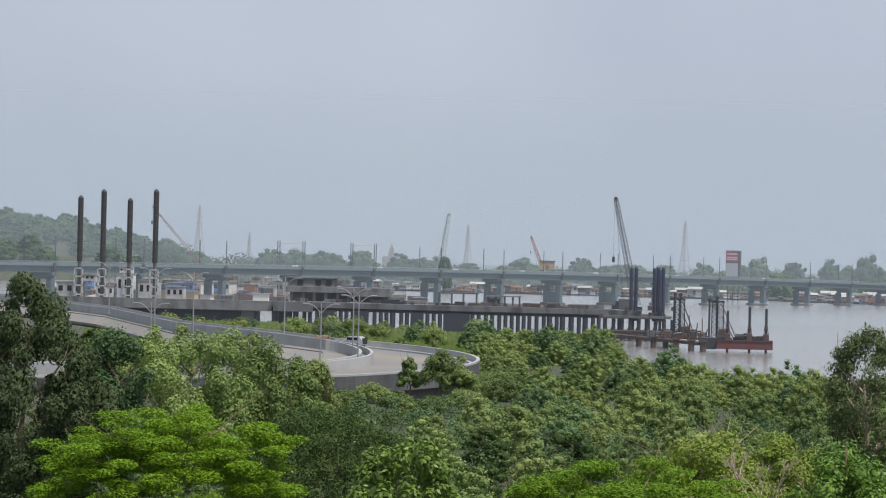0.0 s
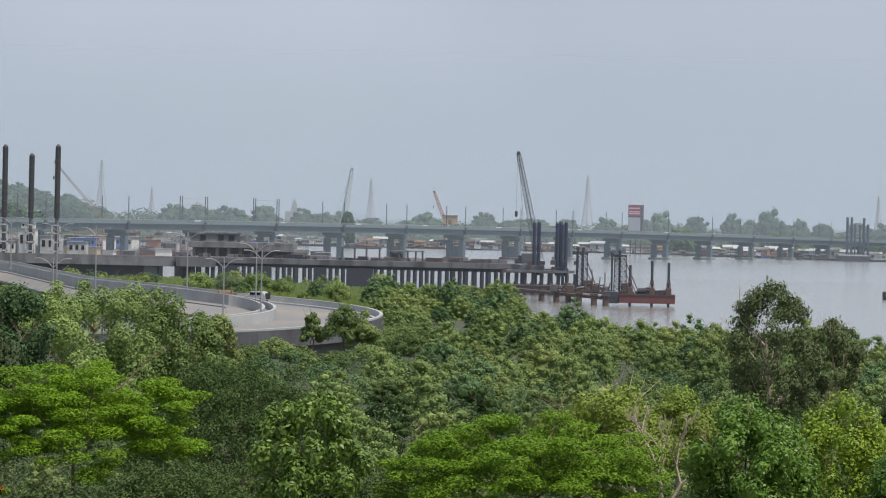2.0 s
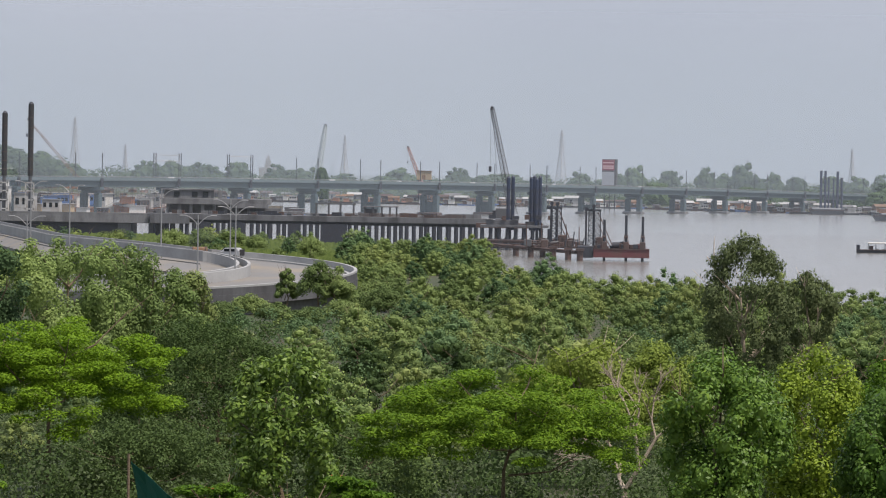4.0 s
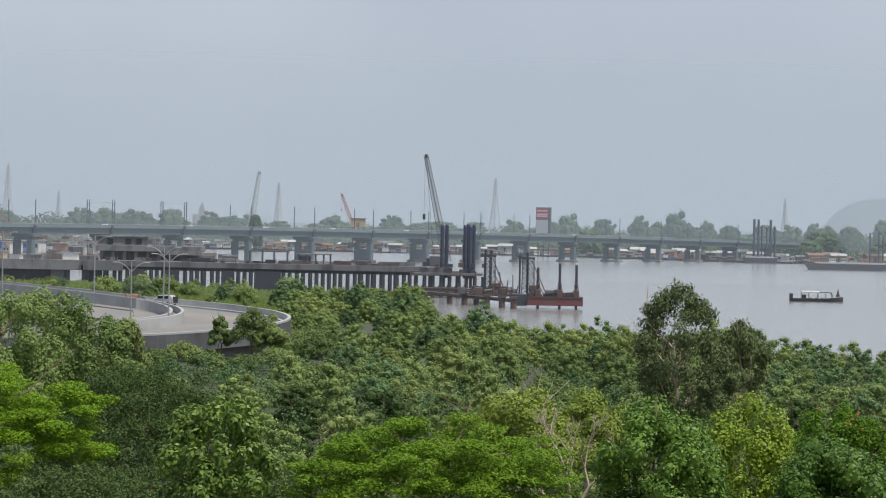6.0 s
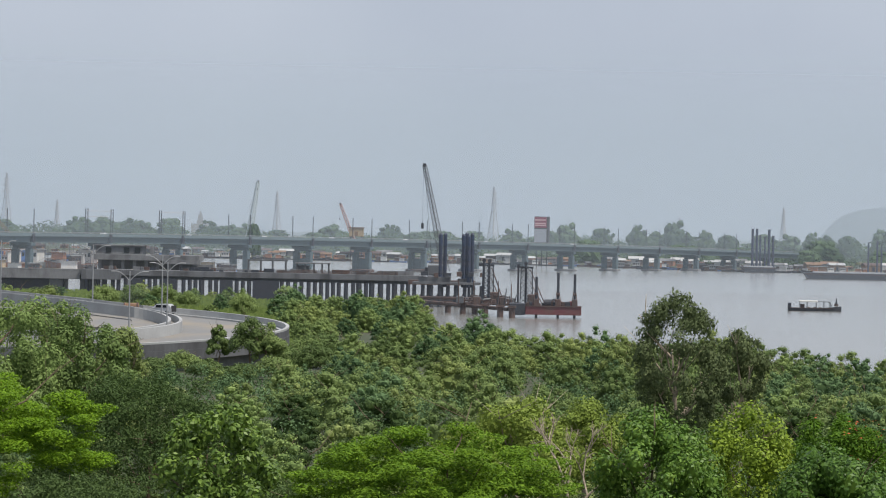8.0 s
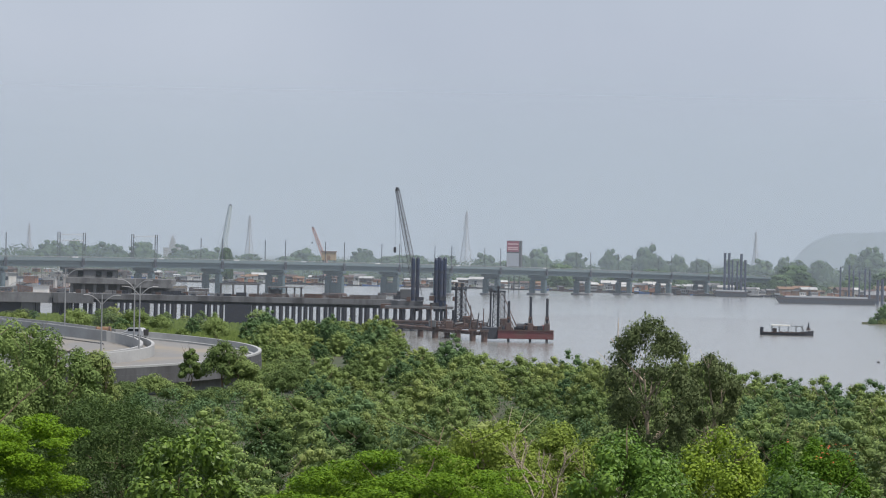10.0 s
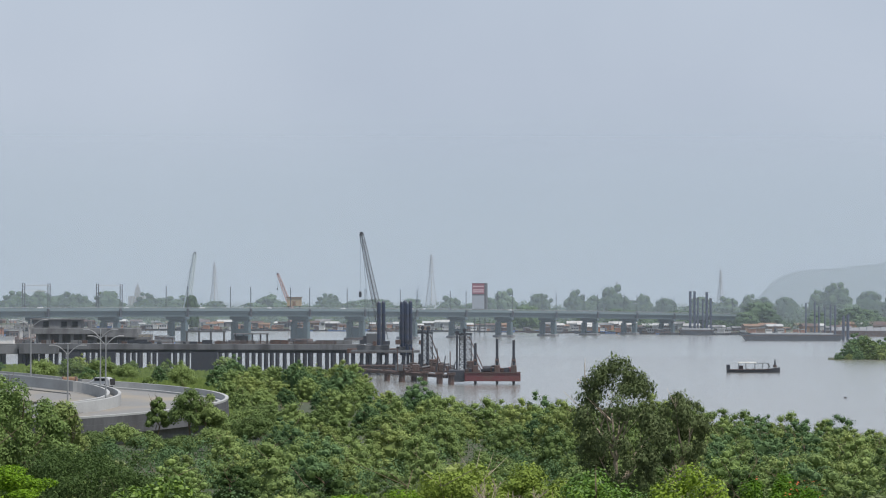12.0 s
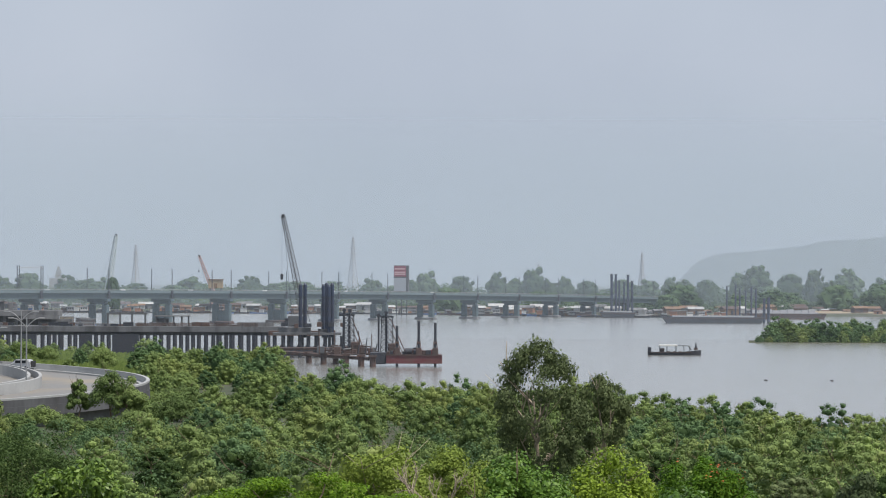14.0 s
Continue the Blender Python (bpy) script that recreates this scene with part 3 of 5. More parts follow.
def sweep(path_a, path_b, low, high):
    """A band between two paths, with a thickness from low to high above them."""
    bm = bmesh.new()
    rows = []
    for (ax, ay, az), (bx, by, bz) in zip(path_a, path_b):
        rows.append([bm.verts.new(c) for c in ((ax, ay, az + low), (bx, by, bz + low), (bx, by, bz + high), (ax, ay, az + high))])
    for p, q in zip(rows, rows[1:]):
        for i in range(4):
            j = (i + 1) % 4
            bm.faces.new((p[i], q[i], q[j], p[j]))
    bm.faces.new(rows[0])
    bm.faces.new(rows[-1][::-1])
    bmesh.ops.recalc_face_normals(bm, faces=bm.faces)
    return bm


def build_ramp():
    ob = thing("loop_ramp", "curved concrete loop ramp of a flyover with solid parapets", "ramp")
    part("deck", sweep(band(1.0), band(-0.02), -0.45, 0.0), M_ROAD, ob)
    part("outer_parapet", sweep(band(1.012), band(1.0), -0.1, 0.95), M_CONC, ob)
    part("parapet_coping", sweep(band(1.032), band(1.012), 0.72, 0.95), M_CONC, ob)
    part("parapet_skirt", sweep(band(1.03), band(1.012), -0.1, 0.72), M_CONC_STREAK, ob, "water-streaked parapet foot")
    part("edge_beam", sweep(band(1.035), band(0.99), -1.3, -0.1), M_CONC_STREAK, ob, "dark streaked edge beam")
    part("parapet_kerb", sweep(band(1.0), band(0.95), 0.0, 0.22), M_CONC, ob)
    part("inner_parapet", sweep(band(0.0), band(-0.03), -0.6, 1.3), M_CONC, ob)
    part("median_fill", sweep(band(-0.03), band(-0.11), -0.5, 0.5), M_ROAD, ob)
    part("median_parapet", sweep(band(-0.11), band(-0.14), -0.6, 1.3), M_CONC, ob)
    part("inner_carriageway", sweep(band(-0.14), band(-0.52), -0.5, 0.0), M_ROAD, ob)
    part("infield_slab", sweep(band(-0.5), ring(0.2, 0.3, 5.9, 5.6, 5.5), -0.5, -0.12), M_ROAD, ob)
    part("girder", sweep(band(0.92), band(0.2), -2.7, -0.45), M_CONC_OLD, ob)
    for i in range(7):
        a = math.pi / 2 - math.pi * (i + 0.5) / 7
        x, y = RAMP_X + math.cos(a) * 14.4, RAMP_Y + math.sin(a) * 16.4
        z = float(np.interp((i + 0.5) / 7, [0, 0.5, 1], [7.3, 5.7, 4.2])) - 2.7
        part("pier", tubes([((x, y, 0), (x, y, z), 0.8)], 12), M_CONC_OLD, ob)


build_ramp()


def street_lamp_at(x, y, z, turn, h=8.4):
    ob = thing("street_lamp", "grey twin-arm street lamp on the ramp", "street lamp", pose(x, y, z, 0, 0, turn), "ramp lamps")
    bm = bmesh.new()
    tube(bm, (0, 0, 0), (0, 0, h), 0.11, 0.065, 8)
    box(bm, 0, 0, 0.15, 0.4, 0.4, 0.3)
    part("pole", bm, M_GALV, ob)
    for s in (-1, 1):
        bm = bmesh.new()
        last = Vector((0, 0, h - 1.2))
        for i in range(1, 6):
            f = i / 5
            p = Vector((s * 1.5 * f, 0, h - 1.2 + 1.1 * math.sin(f * 1.5)))
            tube(bm, last, p, 0.055, sides=6)
            last = p
        arm = part("arm", bm, M_GALV, ob)
        bm = boxes((s * 1.85, 0, h - 0.08, 0.75, 0.26, 0.12), bevel=0.04)
        part("lantern", bm, M_GALV, arm, "flat grey lantern")
    return ob


for x, y, z, turn in ((-48.3, 411.5, 5.9, 12), (-50.2, 422.0, 6.6, -8), (-51.6, 401.2, 4.9, 5), (-61.0, 437.0, 7.7, 0),
                      (-84.0, 470.0, 8.4, 10), (-76.0, 455.0, 8.0, -20), (-104.0, 540.0, 8.9, 0), (-72.0, 400.5, 4.5, 0)):
    street_lamp_at(x, y, z, turn)


def build_car():
    ob = thing("hatchback_car", "small silver hatchback with dark windows parked on the ramp", "car", pose(-51.3, 431.2, 7.35, 0, 0, 160))
    bm = bmesh.new()
    prof = [(-1.75, 0.3), (1.75, 0.3), (1.8, 0.7), (1.0, 0.9), (0.45, 1.42), (-1.2, 1.45), (-1.7, 0.95)]
    sides = []
    for y in (-0.8, 0.8):
        sides.append([bm.verts.new((x, y * (1 if z < 1.0 else 0.85), z)) for x, z in prof])
    n = len(prof)
    for i in range(n):
        j = (i + 1) % n
        bm.faces.new((sides[0][i], sides[0][j], sides[1][j], sides[1][i]))
    bm.faces.new(sides[0])
    bm.faces.new(sides[1][::-1])
    bmesh.ops.recalc_face_normals(bm, faces=bm.faces)
    bmesh.ops.bevel(bm, geom=list(bm.edges), offset=0.07, segments=2, affect="EDGES")
    body = part("body", bm, M_SILVER, ob)
    for y in (-0.79, 0.79):
        part("side_window", boxes((-0.3, y, 1.14, 1.5, 0.06, 0.34)), M_GLASS, body, "dark side glass")
    part("windscreen", boxes((0.78, 0, 1.16, 0.06, 1.2, 0.5, Matrix.Translation((0.75, 0, 1.16)) @ Matrix.Rotation(radians(-42), 4, "Y") @ Matrix.Translation((-0.75, 0, -1.16)))), M_GLASS, body, "dark windscreen")
    part("tailgate", boxes((-1.72, 0, 0.85, 0.12, 1.3, 0.8), bevel=0.03), M_BLACK, body, "black tailgate")
    for x, y in ((-1.1, -0.75), (1.15, -0.75), (-1.1, 0.75), (1.15, 0.75)):
        part("wheel", tubes([((x, y - 0.09, 0.3), (x, y + 0.09, 0.3), 0.3)], 14), M_BLACK, ob)


build_car()


def build_bundle():
    ob = thing("tarpaulin_bundle", "brown rolled tarpaulin bundle lying by the ramp parapet", "bundle", pose(-55.4, 432.9, 7.6, 0, 0, 0))
    bm = bmesh.new()
    bmesh.ops.create_cone(bm, cap_ends=True, segments=18, radius1=0.62, radius2=0.58, depth=1.9, matrix=pose(0, 0, 0.6, 0, 90, 0))
    bmesh.ops.subdivide_edges(bm, edges=[e for e in bm.edges if abs(e.verts[0].co.x - e.verts[1].co.x) > 1], cuts=4)
    for v in bm.verts:
        v.co += Vector((0, 0.08, 0.1)) * noise.noise(v.co * 3)
    part("roll", bm, M_BROWN, ob)
    part("strap", tubes([((-0.95, 0, 0.6), (-0.78, 0, 0.6), 0.66)], 18), M_RUST, ob)
    part("strap", tubes([((0.7, 0, 0.6), (0.9, 0, 0.6), 0.65)], 18), M_RUST, ob)


build_bundle()


# ---- the jetty ----
def build_jetty():
    ob = thing("trestle_jetty", "unfinished concrete jetty deck on rows of dark piles", "jetty")
    y0 = 890.0
    part("deck", boxes((-82.5, y0 + 6, 6.45, 91, 12, 1.5), bevel=0.06), M_CONC_STREAK, ob)
    part("cross_beam", boxes((-82.5, y0 + 6, 5.3, 90, 9, 0.9), bevel=0.06), M_CONC_DARK, ob)
    part("approach_deck", boxes((-165, y0 + 8, 5.6, 74, 12, 2.3), bevel=0.1), M_CONC_OLD, ob, "stained concrete approach deck")
    part("approach_kerb", boxes((-165, y0 + 2.2, 6.95, 74, 0.4, 0.4)), M_CONC_OLD, ob)
    part("end_block", boxes((-122, y0 - 0.4, 5.9, 10.5, 1.0, 2.7), bevel=0.08), M_CONC_STREAK, ob, "streaked concrete end block")
    rng = random.Random(4)
    x = -126.0
    while x < -38:
        wide = rng.random() < 0.14
        for dy in (0.6,):
            part("support_post", tubes([((x + dy * 0.05, y0 + dy, -2), (x + dy * 0.05, y0 + dy, 4.9), 0.56 if not wide else 0.75)], 10), M_PILE, ob)
        x += rng.choice((1.5, 1.65, 1.9)) + (0.4 if wide else 0)
    # Dark panels added between the posts in place of deep shade.
    for cx, w in ((-78.5, 7.0), (-113.0, 3.6), (-104.0, 4.0), (-89.0, 3.4)):
        part("sheet_pile_wall", boxes((cx, y0 + 0.2, 1.8, w, 0.8, 6.6)), M_PILE, ob, "dark panel for the deep shade under the deck")
    # Dark steel closes the underside; the deck's shade is put into its colour.
    part("abutment_wall", boxes((-167.2, y0 + 8, 1.6, 69.4, 8, 5.9)), M_PILE, ob, "dark panel for the deep shade under the deck")
    for x in (-126.3, -134.5):
        part("approach_pier", boxes((x, y0 + 6, 1.2, 3.6, 6, 6.6), bevel=0.1), M_CONC_DARK, ob)
    for i in range(46):
        x, sx, h = -127 + 86 * rng.random(), rng.uniform(0.6, 3.4), rng.uniform(0.3, 1.1)
        part("formwork_stack", boxes((x, y0 + rng.uniform(1.5, 9), 7.2 + h / 2, sx, rng.uniform(0.6, 1.5), h)), rng.choice((M_CONC_DARK, M_PILE, M_CONC_OLD, M_RUST)), ob)
    for i in range(24):
        x = -126 + i * 3.55
        part("guard_post", tubes([((x, y0 + 0.3, 7.2), (x, y0 + 0.3, 8.3), 0.07)], 5), M_PILE, ob)
    # upper storey of the half-built house on the deck
    part("storey_slab", boxes((-114.7, 932, 10.2, 29, 12, 1.6), bevel=0.05), M_CONC_OLD, ob)
    part("eaves_slab", boxes((-104.7, 925.5, 9.2, 10, 0.8, 1.2)), M_CONC_OLD, ob)
    for i in range(9):
        part("storey_column", boxes((-127.7 + i * 3.2, 927.5, 8.2, 0.8, 0.8, 2.7)), M_CONC_OLD, ob)
    part("storey_wall", boxes((-115.7, 935, 8.2, 26, 0.5, 2.6)), M_CONC_DARK, ob)
    part("upper_room", boxes((-122.7, 934, 12.1, 13, 7, 2.2), (-122.7, 934, 13.4, 15, 8, 0.35), (-113.7, 931, 12.0, 1.0, 1.0, 2.0)), M_CONC_OLD, ob, "grey unfinished upper room")
    # Openings are dark boxes on the wall face, their inner shade painted.
    for x in (-125.7, -120.7, -117.7):
        part("room_opening", boxes((x, 930.4, 12.1, 1.5, 0.3, 1.4)), M_GLASS, ob)
    part("low_slab", boxes((-98, 930, 7.55, 15, 7, 0.5), (-101, 929, 8.2, 9, 4, 0.8)), M_CONC_OLD, ob)
    # open column frame and the small shelter beside it
    for x in (-86, -82.6, -79.4, -75.8):
        part("frame_column", tubes([((x, 920, 6.9), (x, 920, 10.3), 0.28)], 8), M_CONC_DARK, ob)
    part("frame_beam", boxes((-80.8, 920, 10.2, 11.2, 0.5, 0.4)), M_CONC_DARK, ob)
    part("shelter_roof", boxes((-68, 915, 9.7, 9.5, 5, 0.3)), M_CONC_OLD, ob)
    for x in (-72.2, -70, -67.6, -65.4, -63.6):
        part("shelter_post", boxes((x, 913, 8.4, 0.45, 0.45, 2.6)), M_CONC_DARK, ob)
    part("shelter_wall", boxes((-70.5, 914.5, 8.1, 3.0, 2.5, 1.9)), M_CONC_DARK, ob)
    # reinforcement left along the edge
    bm = bmesh.new()
    for i in range(120):
        x = -76 + i * 0.27
        tube(bm, (x, y0 + 0.4, 7.1), (x + rng.uniform(-0.1, 0.1), y0 + 0.4, 7.9 + rng.uniform(0, 0.5)), 0.05, sides=4)
    for z in (7.35, 7.65, 7.95):
        tube(bm, (-76, y0 + 0.4, z), (-43.8, y0 + 0.4, z), 0.07, sides=4)
    part("reinforcement", bm, M_RUST, ob, "rusty reinforcement bars along the edge")
    part("bund_wall", boxes((-44.5, y0 + 2, 7.7, 9.5, 1.2, 1.2)), M_CONC_OLD, ob)


build_jetty()


def build_platform():
    ob = thing("pile_platform", "dark steel working platform on piles with pipes", "platform")
    y = 852.0
    part("deck", boxes((-29.5, y, 6.0, 17, 10, 0.6), (-32.5, y - 3, 6.9, 8, 3, 1.3), (-25, y - 2, 6.7, 3.5, 3, 1.0), bevel=0.05), M_CONC_DARK, ob)
    rng = random.Random(6)
    for i in range(9):
        x = -37.5 + i * 2.1
        part("support_post", tubes([((x, y - 4, -2), (x, y - 4, 5.5), 0.5)], 10), M_PILE, ob)
    for i in range(6):
        x = -35 + i * 2.9
        part("deck_box", boxes((x, y - 4.4, 8.2 + rng.uniform(-0.4, 0.3), rng.uniform(1, 2), 1.2, rng.uniform(0.7, 1.3))), M_RUST if i % 2 else M_PILE, ob)
    for i in range(8):
        x = -37 + i * 2.1
        part("cross_brace", tubes([((x, y - 4, 1.0), (x + 2.1, y - 4, 5.0), 0.13)], 6), M_RUST, ob)
    for i in range(22):
        px, py = rng.uniform(-24, -11.5), rng.uniform(765, 792)
        s = rng.uniform(0.5, 1.4)
        part("deck_gear", boxes((px, py, 2.9 + s * 0.4, s * 1.3, s, s * rng.uniform(0.6, 1.6)), bevel=0.1), rng.choice((M_RUST, M_PILE, M_BOOM, M_RUST)), ob)
    for i in range(14):
        px, py = rng.uniform(-25, -11), rng.uniform(765, 792)
        part("upright", tubes([((px, py, 2.4), (px + rng.uniform(-0.5, 0.5), py, rng.uniform(4.5, 8.0)), 0.12)], 6), rng.choice((M_RUST, M_PILE)), ob)
    for i in range(9):
        px, py = rng.uniform(-25, -14), rng.uniform(765, 792)
        part("pipe", tubes([((px, py, rng.uniform(2.3, 5)), (px + rng.uniform(3, 7), py - 4, rng.uniform(2.3, 5)), 0.14)], 6), rng.choice((M_RUST, M_PALE)), ob)
    # gangways that lead to the barge
    for a, b_, r in (((-35, 815, 2.9), (-19, 790, 3.4), 0.35), ((-33, 800, 2.3), (-12.5, 762, 1.7), 0.45), ((-22, 800, 2.2), (-12, 775, 2.5), 0.3)):
        part("gangway", tubes([(a, b_, r)], 6), M_RUST, ob)
    for px, py in ((-23.2, 778), (-17.8, 768), (-14.2, 758), (-11.5, 752), (-27, 790), (-20.6, 785)):
        part("mooring_stub", tubes([((px, py, -2), (px, py, 2.3), 0.7)], 12), M_RUST, ob)
        part("pile_head", boxes((px, py, 2.5, 1.9, 1.9, 0.5)), M_RUST, ob)


build_platform()


def steel_pile(x, y, z0, z1, r):
    ob = thing("steel_pile", "tall dark-blue steel tube pile standing upright", "pile", pose(x, y, z0), "blue piles")
    part("tube", tubes([((0, 0, 0), (0, 0, z1 - z0 - 0.4), r)], 14), M_PILE_BLUE, ob)
    bm = bmesh.new()
    tube(bm, (0, 0, z1 - z0 - 0.4), (0, 0, z1 - z0), r, r * 0.55, 14)
    part("head", bm, M_PILE_BLUE, ob)
    for i in range(1, 4):
        z = (z1 - z0) * i / 4
        part("collar", tubes([((0, 0, z - 0.1), (0, 0, z + 0.1), r * 1.1)], 14), M_PILE, ob)


for px, y, zt in ((564, 850, 18.5), (572, 852, 18.6), (604.5, 850, 18.4), (610, 853, 18.8), (614, 848, 18.2), (620, 851, 18.7)):
    steel_pile((px - 784) / 6000 * y, y, 5.0, zt, 0.48)


def build_crane(name, label, foot, tip, w, paint, bays, y_house=None, hook=0.0, r=0.09):
    ob = thing(name, label, "crane", pose(*foot))
    d = Vector(tip) - Vector(foot)
    part("boom", tubes(lattice((0, 0, 0), d, w, w * 0.45, bays, r), 4), paint, ob)
    part("boom_head", boxes((d.x, d.y, d.z, w * 0.45, w * 0.5, w * 0.6), bevel=0.05), M_PILE, ob)
    part("pendant", tubes([((-w * 2.2, 0, 1.5), tuple(d), 0.04), ((-w * 2.2, 0.6, 1.5), tuple(d), 0.04)], 4), M_PILE, ob)
    part("house", boxes((-w * 1.4, 0, 0.4, 4.5, 3.0, 2.6), bevel=0.15), paint, ob)
    part("counterweight", boxes((-w * 1.4 - 2.6, 0, 0.2, 0.9, 3.0, 1.8), bevel=0.1), M_PILE, ob)
    for s in (-1.5, 1.5):
        part("crawler", boxes((-w * 1.2, s, -1.6, 5.4, 0.9, 1.2), bevel=0.3), M_PILE, ob)
    part("turntable", tubes([((-w * 1.2, 0, -1.1), (-w * 1.2, 0, -0.8), 1.3)], 14), M_PILE, ob)
    if hook:
        line = part("hoist_rope", tubes([((d.x - 0.25, d.y, d.z), (d.x - 0.25, d.y, d.z - hook), 0.03)], 4), M_PILE, ob)
        part("hook_block", boxes((d.x - 0.25, d.y, d.z - hook - 0.7, 0.7, 0.5, 1.5), bevel=0.15), M_PILE, line, "black hook block")
    return ob


build_crane("crawler_crane", "lattice-boom crawler crane behind the blue piles", (-30.6, 870, 8.6), (-36.3, 866, 35.8), 1.6, M_BOOM, 18, hook=14.8, r=0.09)
part_deck = thing("crane_pontoon", "flat dark pontoon under the crane", "pontoon", pose(-31.5, 872, 0))
part("hull", boxes((0, 0, 0.8, 18, 9, 3.0), bevel=0.2), M_PILE, part_deck)
for sx in (-7, -3.5, 0, 3.5, 7):
    for sy in (-3, 3):
        part("post", tubes([((sx, sy, 2.2), (sx, sy, 5.4), 0.3)], 8), M_PILE, part_deck)
part("deck_plate", boxes((0, 0, 5.8, 17, 8, 1.2)), M_RUST, part_deck)
build_crane("mobile_crane", "pale-green telescopic-looking lattice crane on the far bank", (-217, 2310, 5.2), (-210.5, 2310, 51.0), 3.4, M_PALE_CRANE, 12, hook=4.5, r=0.4)
build_crane("mobile_crane", "faded red lattice crane on the far bank", (-134, 2200, 4.4), (-146.5, 2200, 36.2), 2.6, M_RED_CRANE, 10, hook=9, r=0.3)
build_crane("mobile_crane", "dark lattice crane among far trees", (256, 2300, 6.0), (269, 2300, 29.5), 1.9, M_PILE, 10, hook=0, r=0.2)
build_crane("mobile_crane", "brown luffing crane beyond the bridge", (-222, 1400, 5.0), (-252, 1400, 39.0), 1.2, M_BROWN, 12, hook=6, r=0.06)


def build_red_barge():
    ob = thing("jack_up_barge", "red jack-up barge with dark drilling frames", "barge", pose(0, 760, 0))
    bm = bmesh.new()
    pts = [(-8.6, 2.75), (3.7, 2.75), (3.9, 2.4), (3.9, 0.75), (-8.6, 0.75)]
    sides = [[bm.verts.new((x, y, z)) for x, z in pts] for y in (-4, 4)]
    for i in range(5):
        j = (i + 1) % 5
        bm.faces.new((sides[0][i], sides[0][j], sides[1][j], sides[1][i]))
    bm.faces.new(sides[0])
    bm.faces.new(sides[1][::-1])
    bmesh.ops.recalc_face_normals(bm, faces=bm.faces)
    bmesh.ops.bevel(bm, geom=list(bm.edges), offset=0.08, segments=1, affect="EDGES")
    part("hull", bm, M_RED, ob)
    part("fender", boxes((-2.4, -4.1, 2.7, 12.6, 0.2, 0.25)), M_RUST, ob)
    part("stern_hull", boxes((-10.4, 0, 1.9, 3.6, 7, 2.6), bevel=0.1), M_PILE, ob, "dark stern block")
    for x, zt in ((-1.35, 10.2), (2.35, 9.9), (-6.2, 9.2)):
        part("spud_leg", tubes([((x, -3, -3), (x, -3, zt), 0.3)], 12), M_PILE, ob)
        jack = part("jack_house", boxes((x, -3, 3.5, 1.3, 1.3, 1.6), bevel=0.1), M_RUST, ob)
        part("jack_head", boxes((x, -3, 5.4, 0.9, 0.9, 0.5), bevel=0.1), M_RUST, jack)
        for s in (-0.5, 0.5):
            part("jack_strut", tubes([((x + s, -3.4, 4.2), (x + s * 0.6, -3.4, 5.9), 0.08)], 6), M_RUST, jack)
    rng = random.Random(3)
    for i in range(13):
        x = -8.2 + i * 0.9
        s = rng.uniform(0.5, 1.3)
        part("deck_gear", boxes((x, rng.uniform(-3, 1), 2.75 + s / 2, s * 1.2, s, s), bevel=0.12 * s), (M_RUST, M_PILE, M_RED)[i % 3], ob)
    part("winch", tubes([((-4.4, -2.6, 3.5), (-2.9, -2.6, 3.5), 0.7)], 14), M_PILE, ob)
    part("hose", tubes([((-3.4, -1, 3.3), (-2.3, -1, 4.2), 0.25), ((-2.3, -1, 4.2), (-0.8, -1, 3.6), 0.25)], 8), M_PILE, ob)


build_red_barge()


def build_frame(x, y, z0, z1, w, tops, foot_right):
    ob = thing("drilling_frame", "rusty dark lattice drilling frame with raking struts", "drilling rig", pose(x, y, z0))
    h = z1 - z0
    part("mast", tubes(lattice((0, 0, 0), (0, 0, h), w, w * 0.9, 7, 0.12), 5), M_PILE, ob)
    part("head_beam", boxes((-0.4, 0, h + 0.1, w * 1.9, 1.0, 0.45)), M_PILE, ob)
    part("rake", tubes([((w * 0.4, 0, h * 0.95), (foot_right, 0, 0), 0.12), ((w * 0.4, 0.8, h * 0.6), (foot_right * 0.85, 0.8, 0), 0.1)], 6), M_RUST, ob)
    for dx, zt in tops:
        part("drill_string", tubes([((dx, -0.6, -1), (dx, -0.6, zt), 0.24)], 10), M_PILE, ob)
        part("sheave", tubes([((dx, -0.9, zt + 0.2), (dx, -0.3, zt + 0.2), 0.45)], 12), M_PILE, ob)
    part("power_unit", boxes((1.4, 0.3, 1.0, 2.4, 1.8, 2.0), bevel=0.2), M_RUST, ob)
    part("platform", boxes((0.4, 0, -0.3, 5.0, 4.0, 0.5)), M_RUST, ob)


build_frame(-17.6, 782, 3.2, 11.2, 1.9, ((-1.0, 12.2 - 3.2), (0.3, 8.9)), 3.6)
build_frame(-8.6, 772, 3.0, 11.0, 2.0, ((-1.9, 8.2), (-0.2, 8.8)), 4.2)


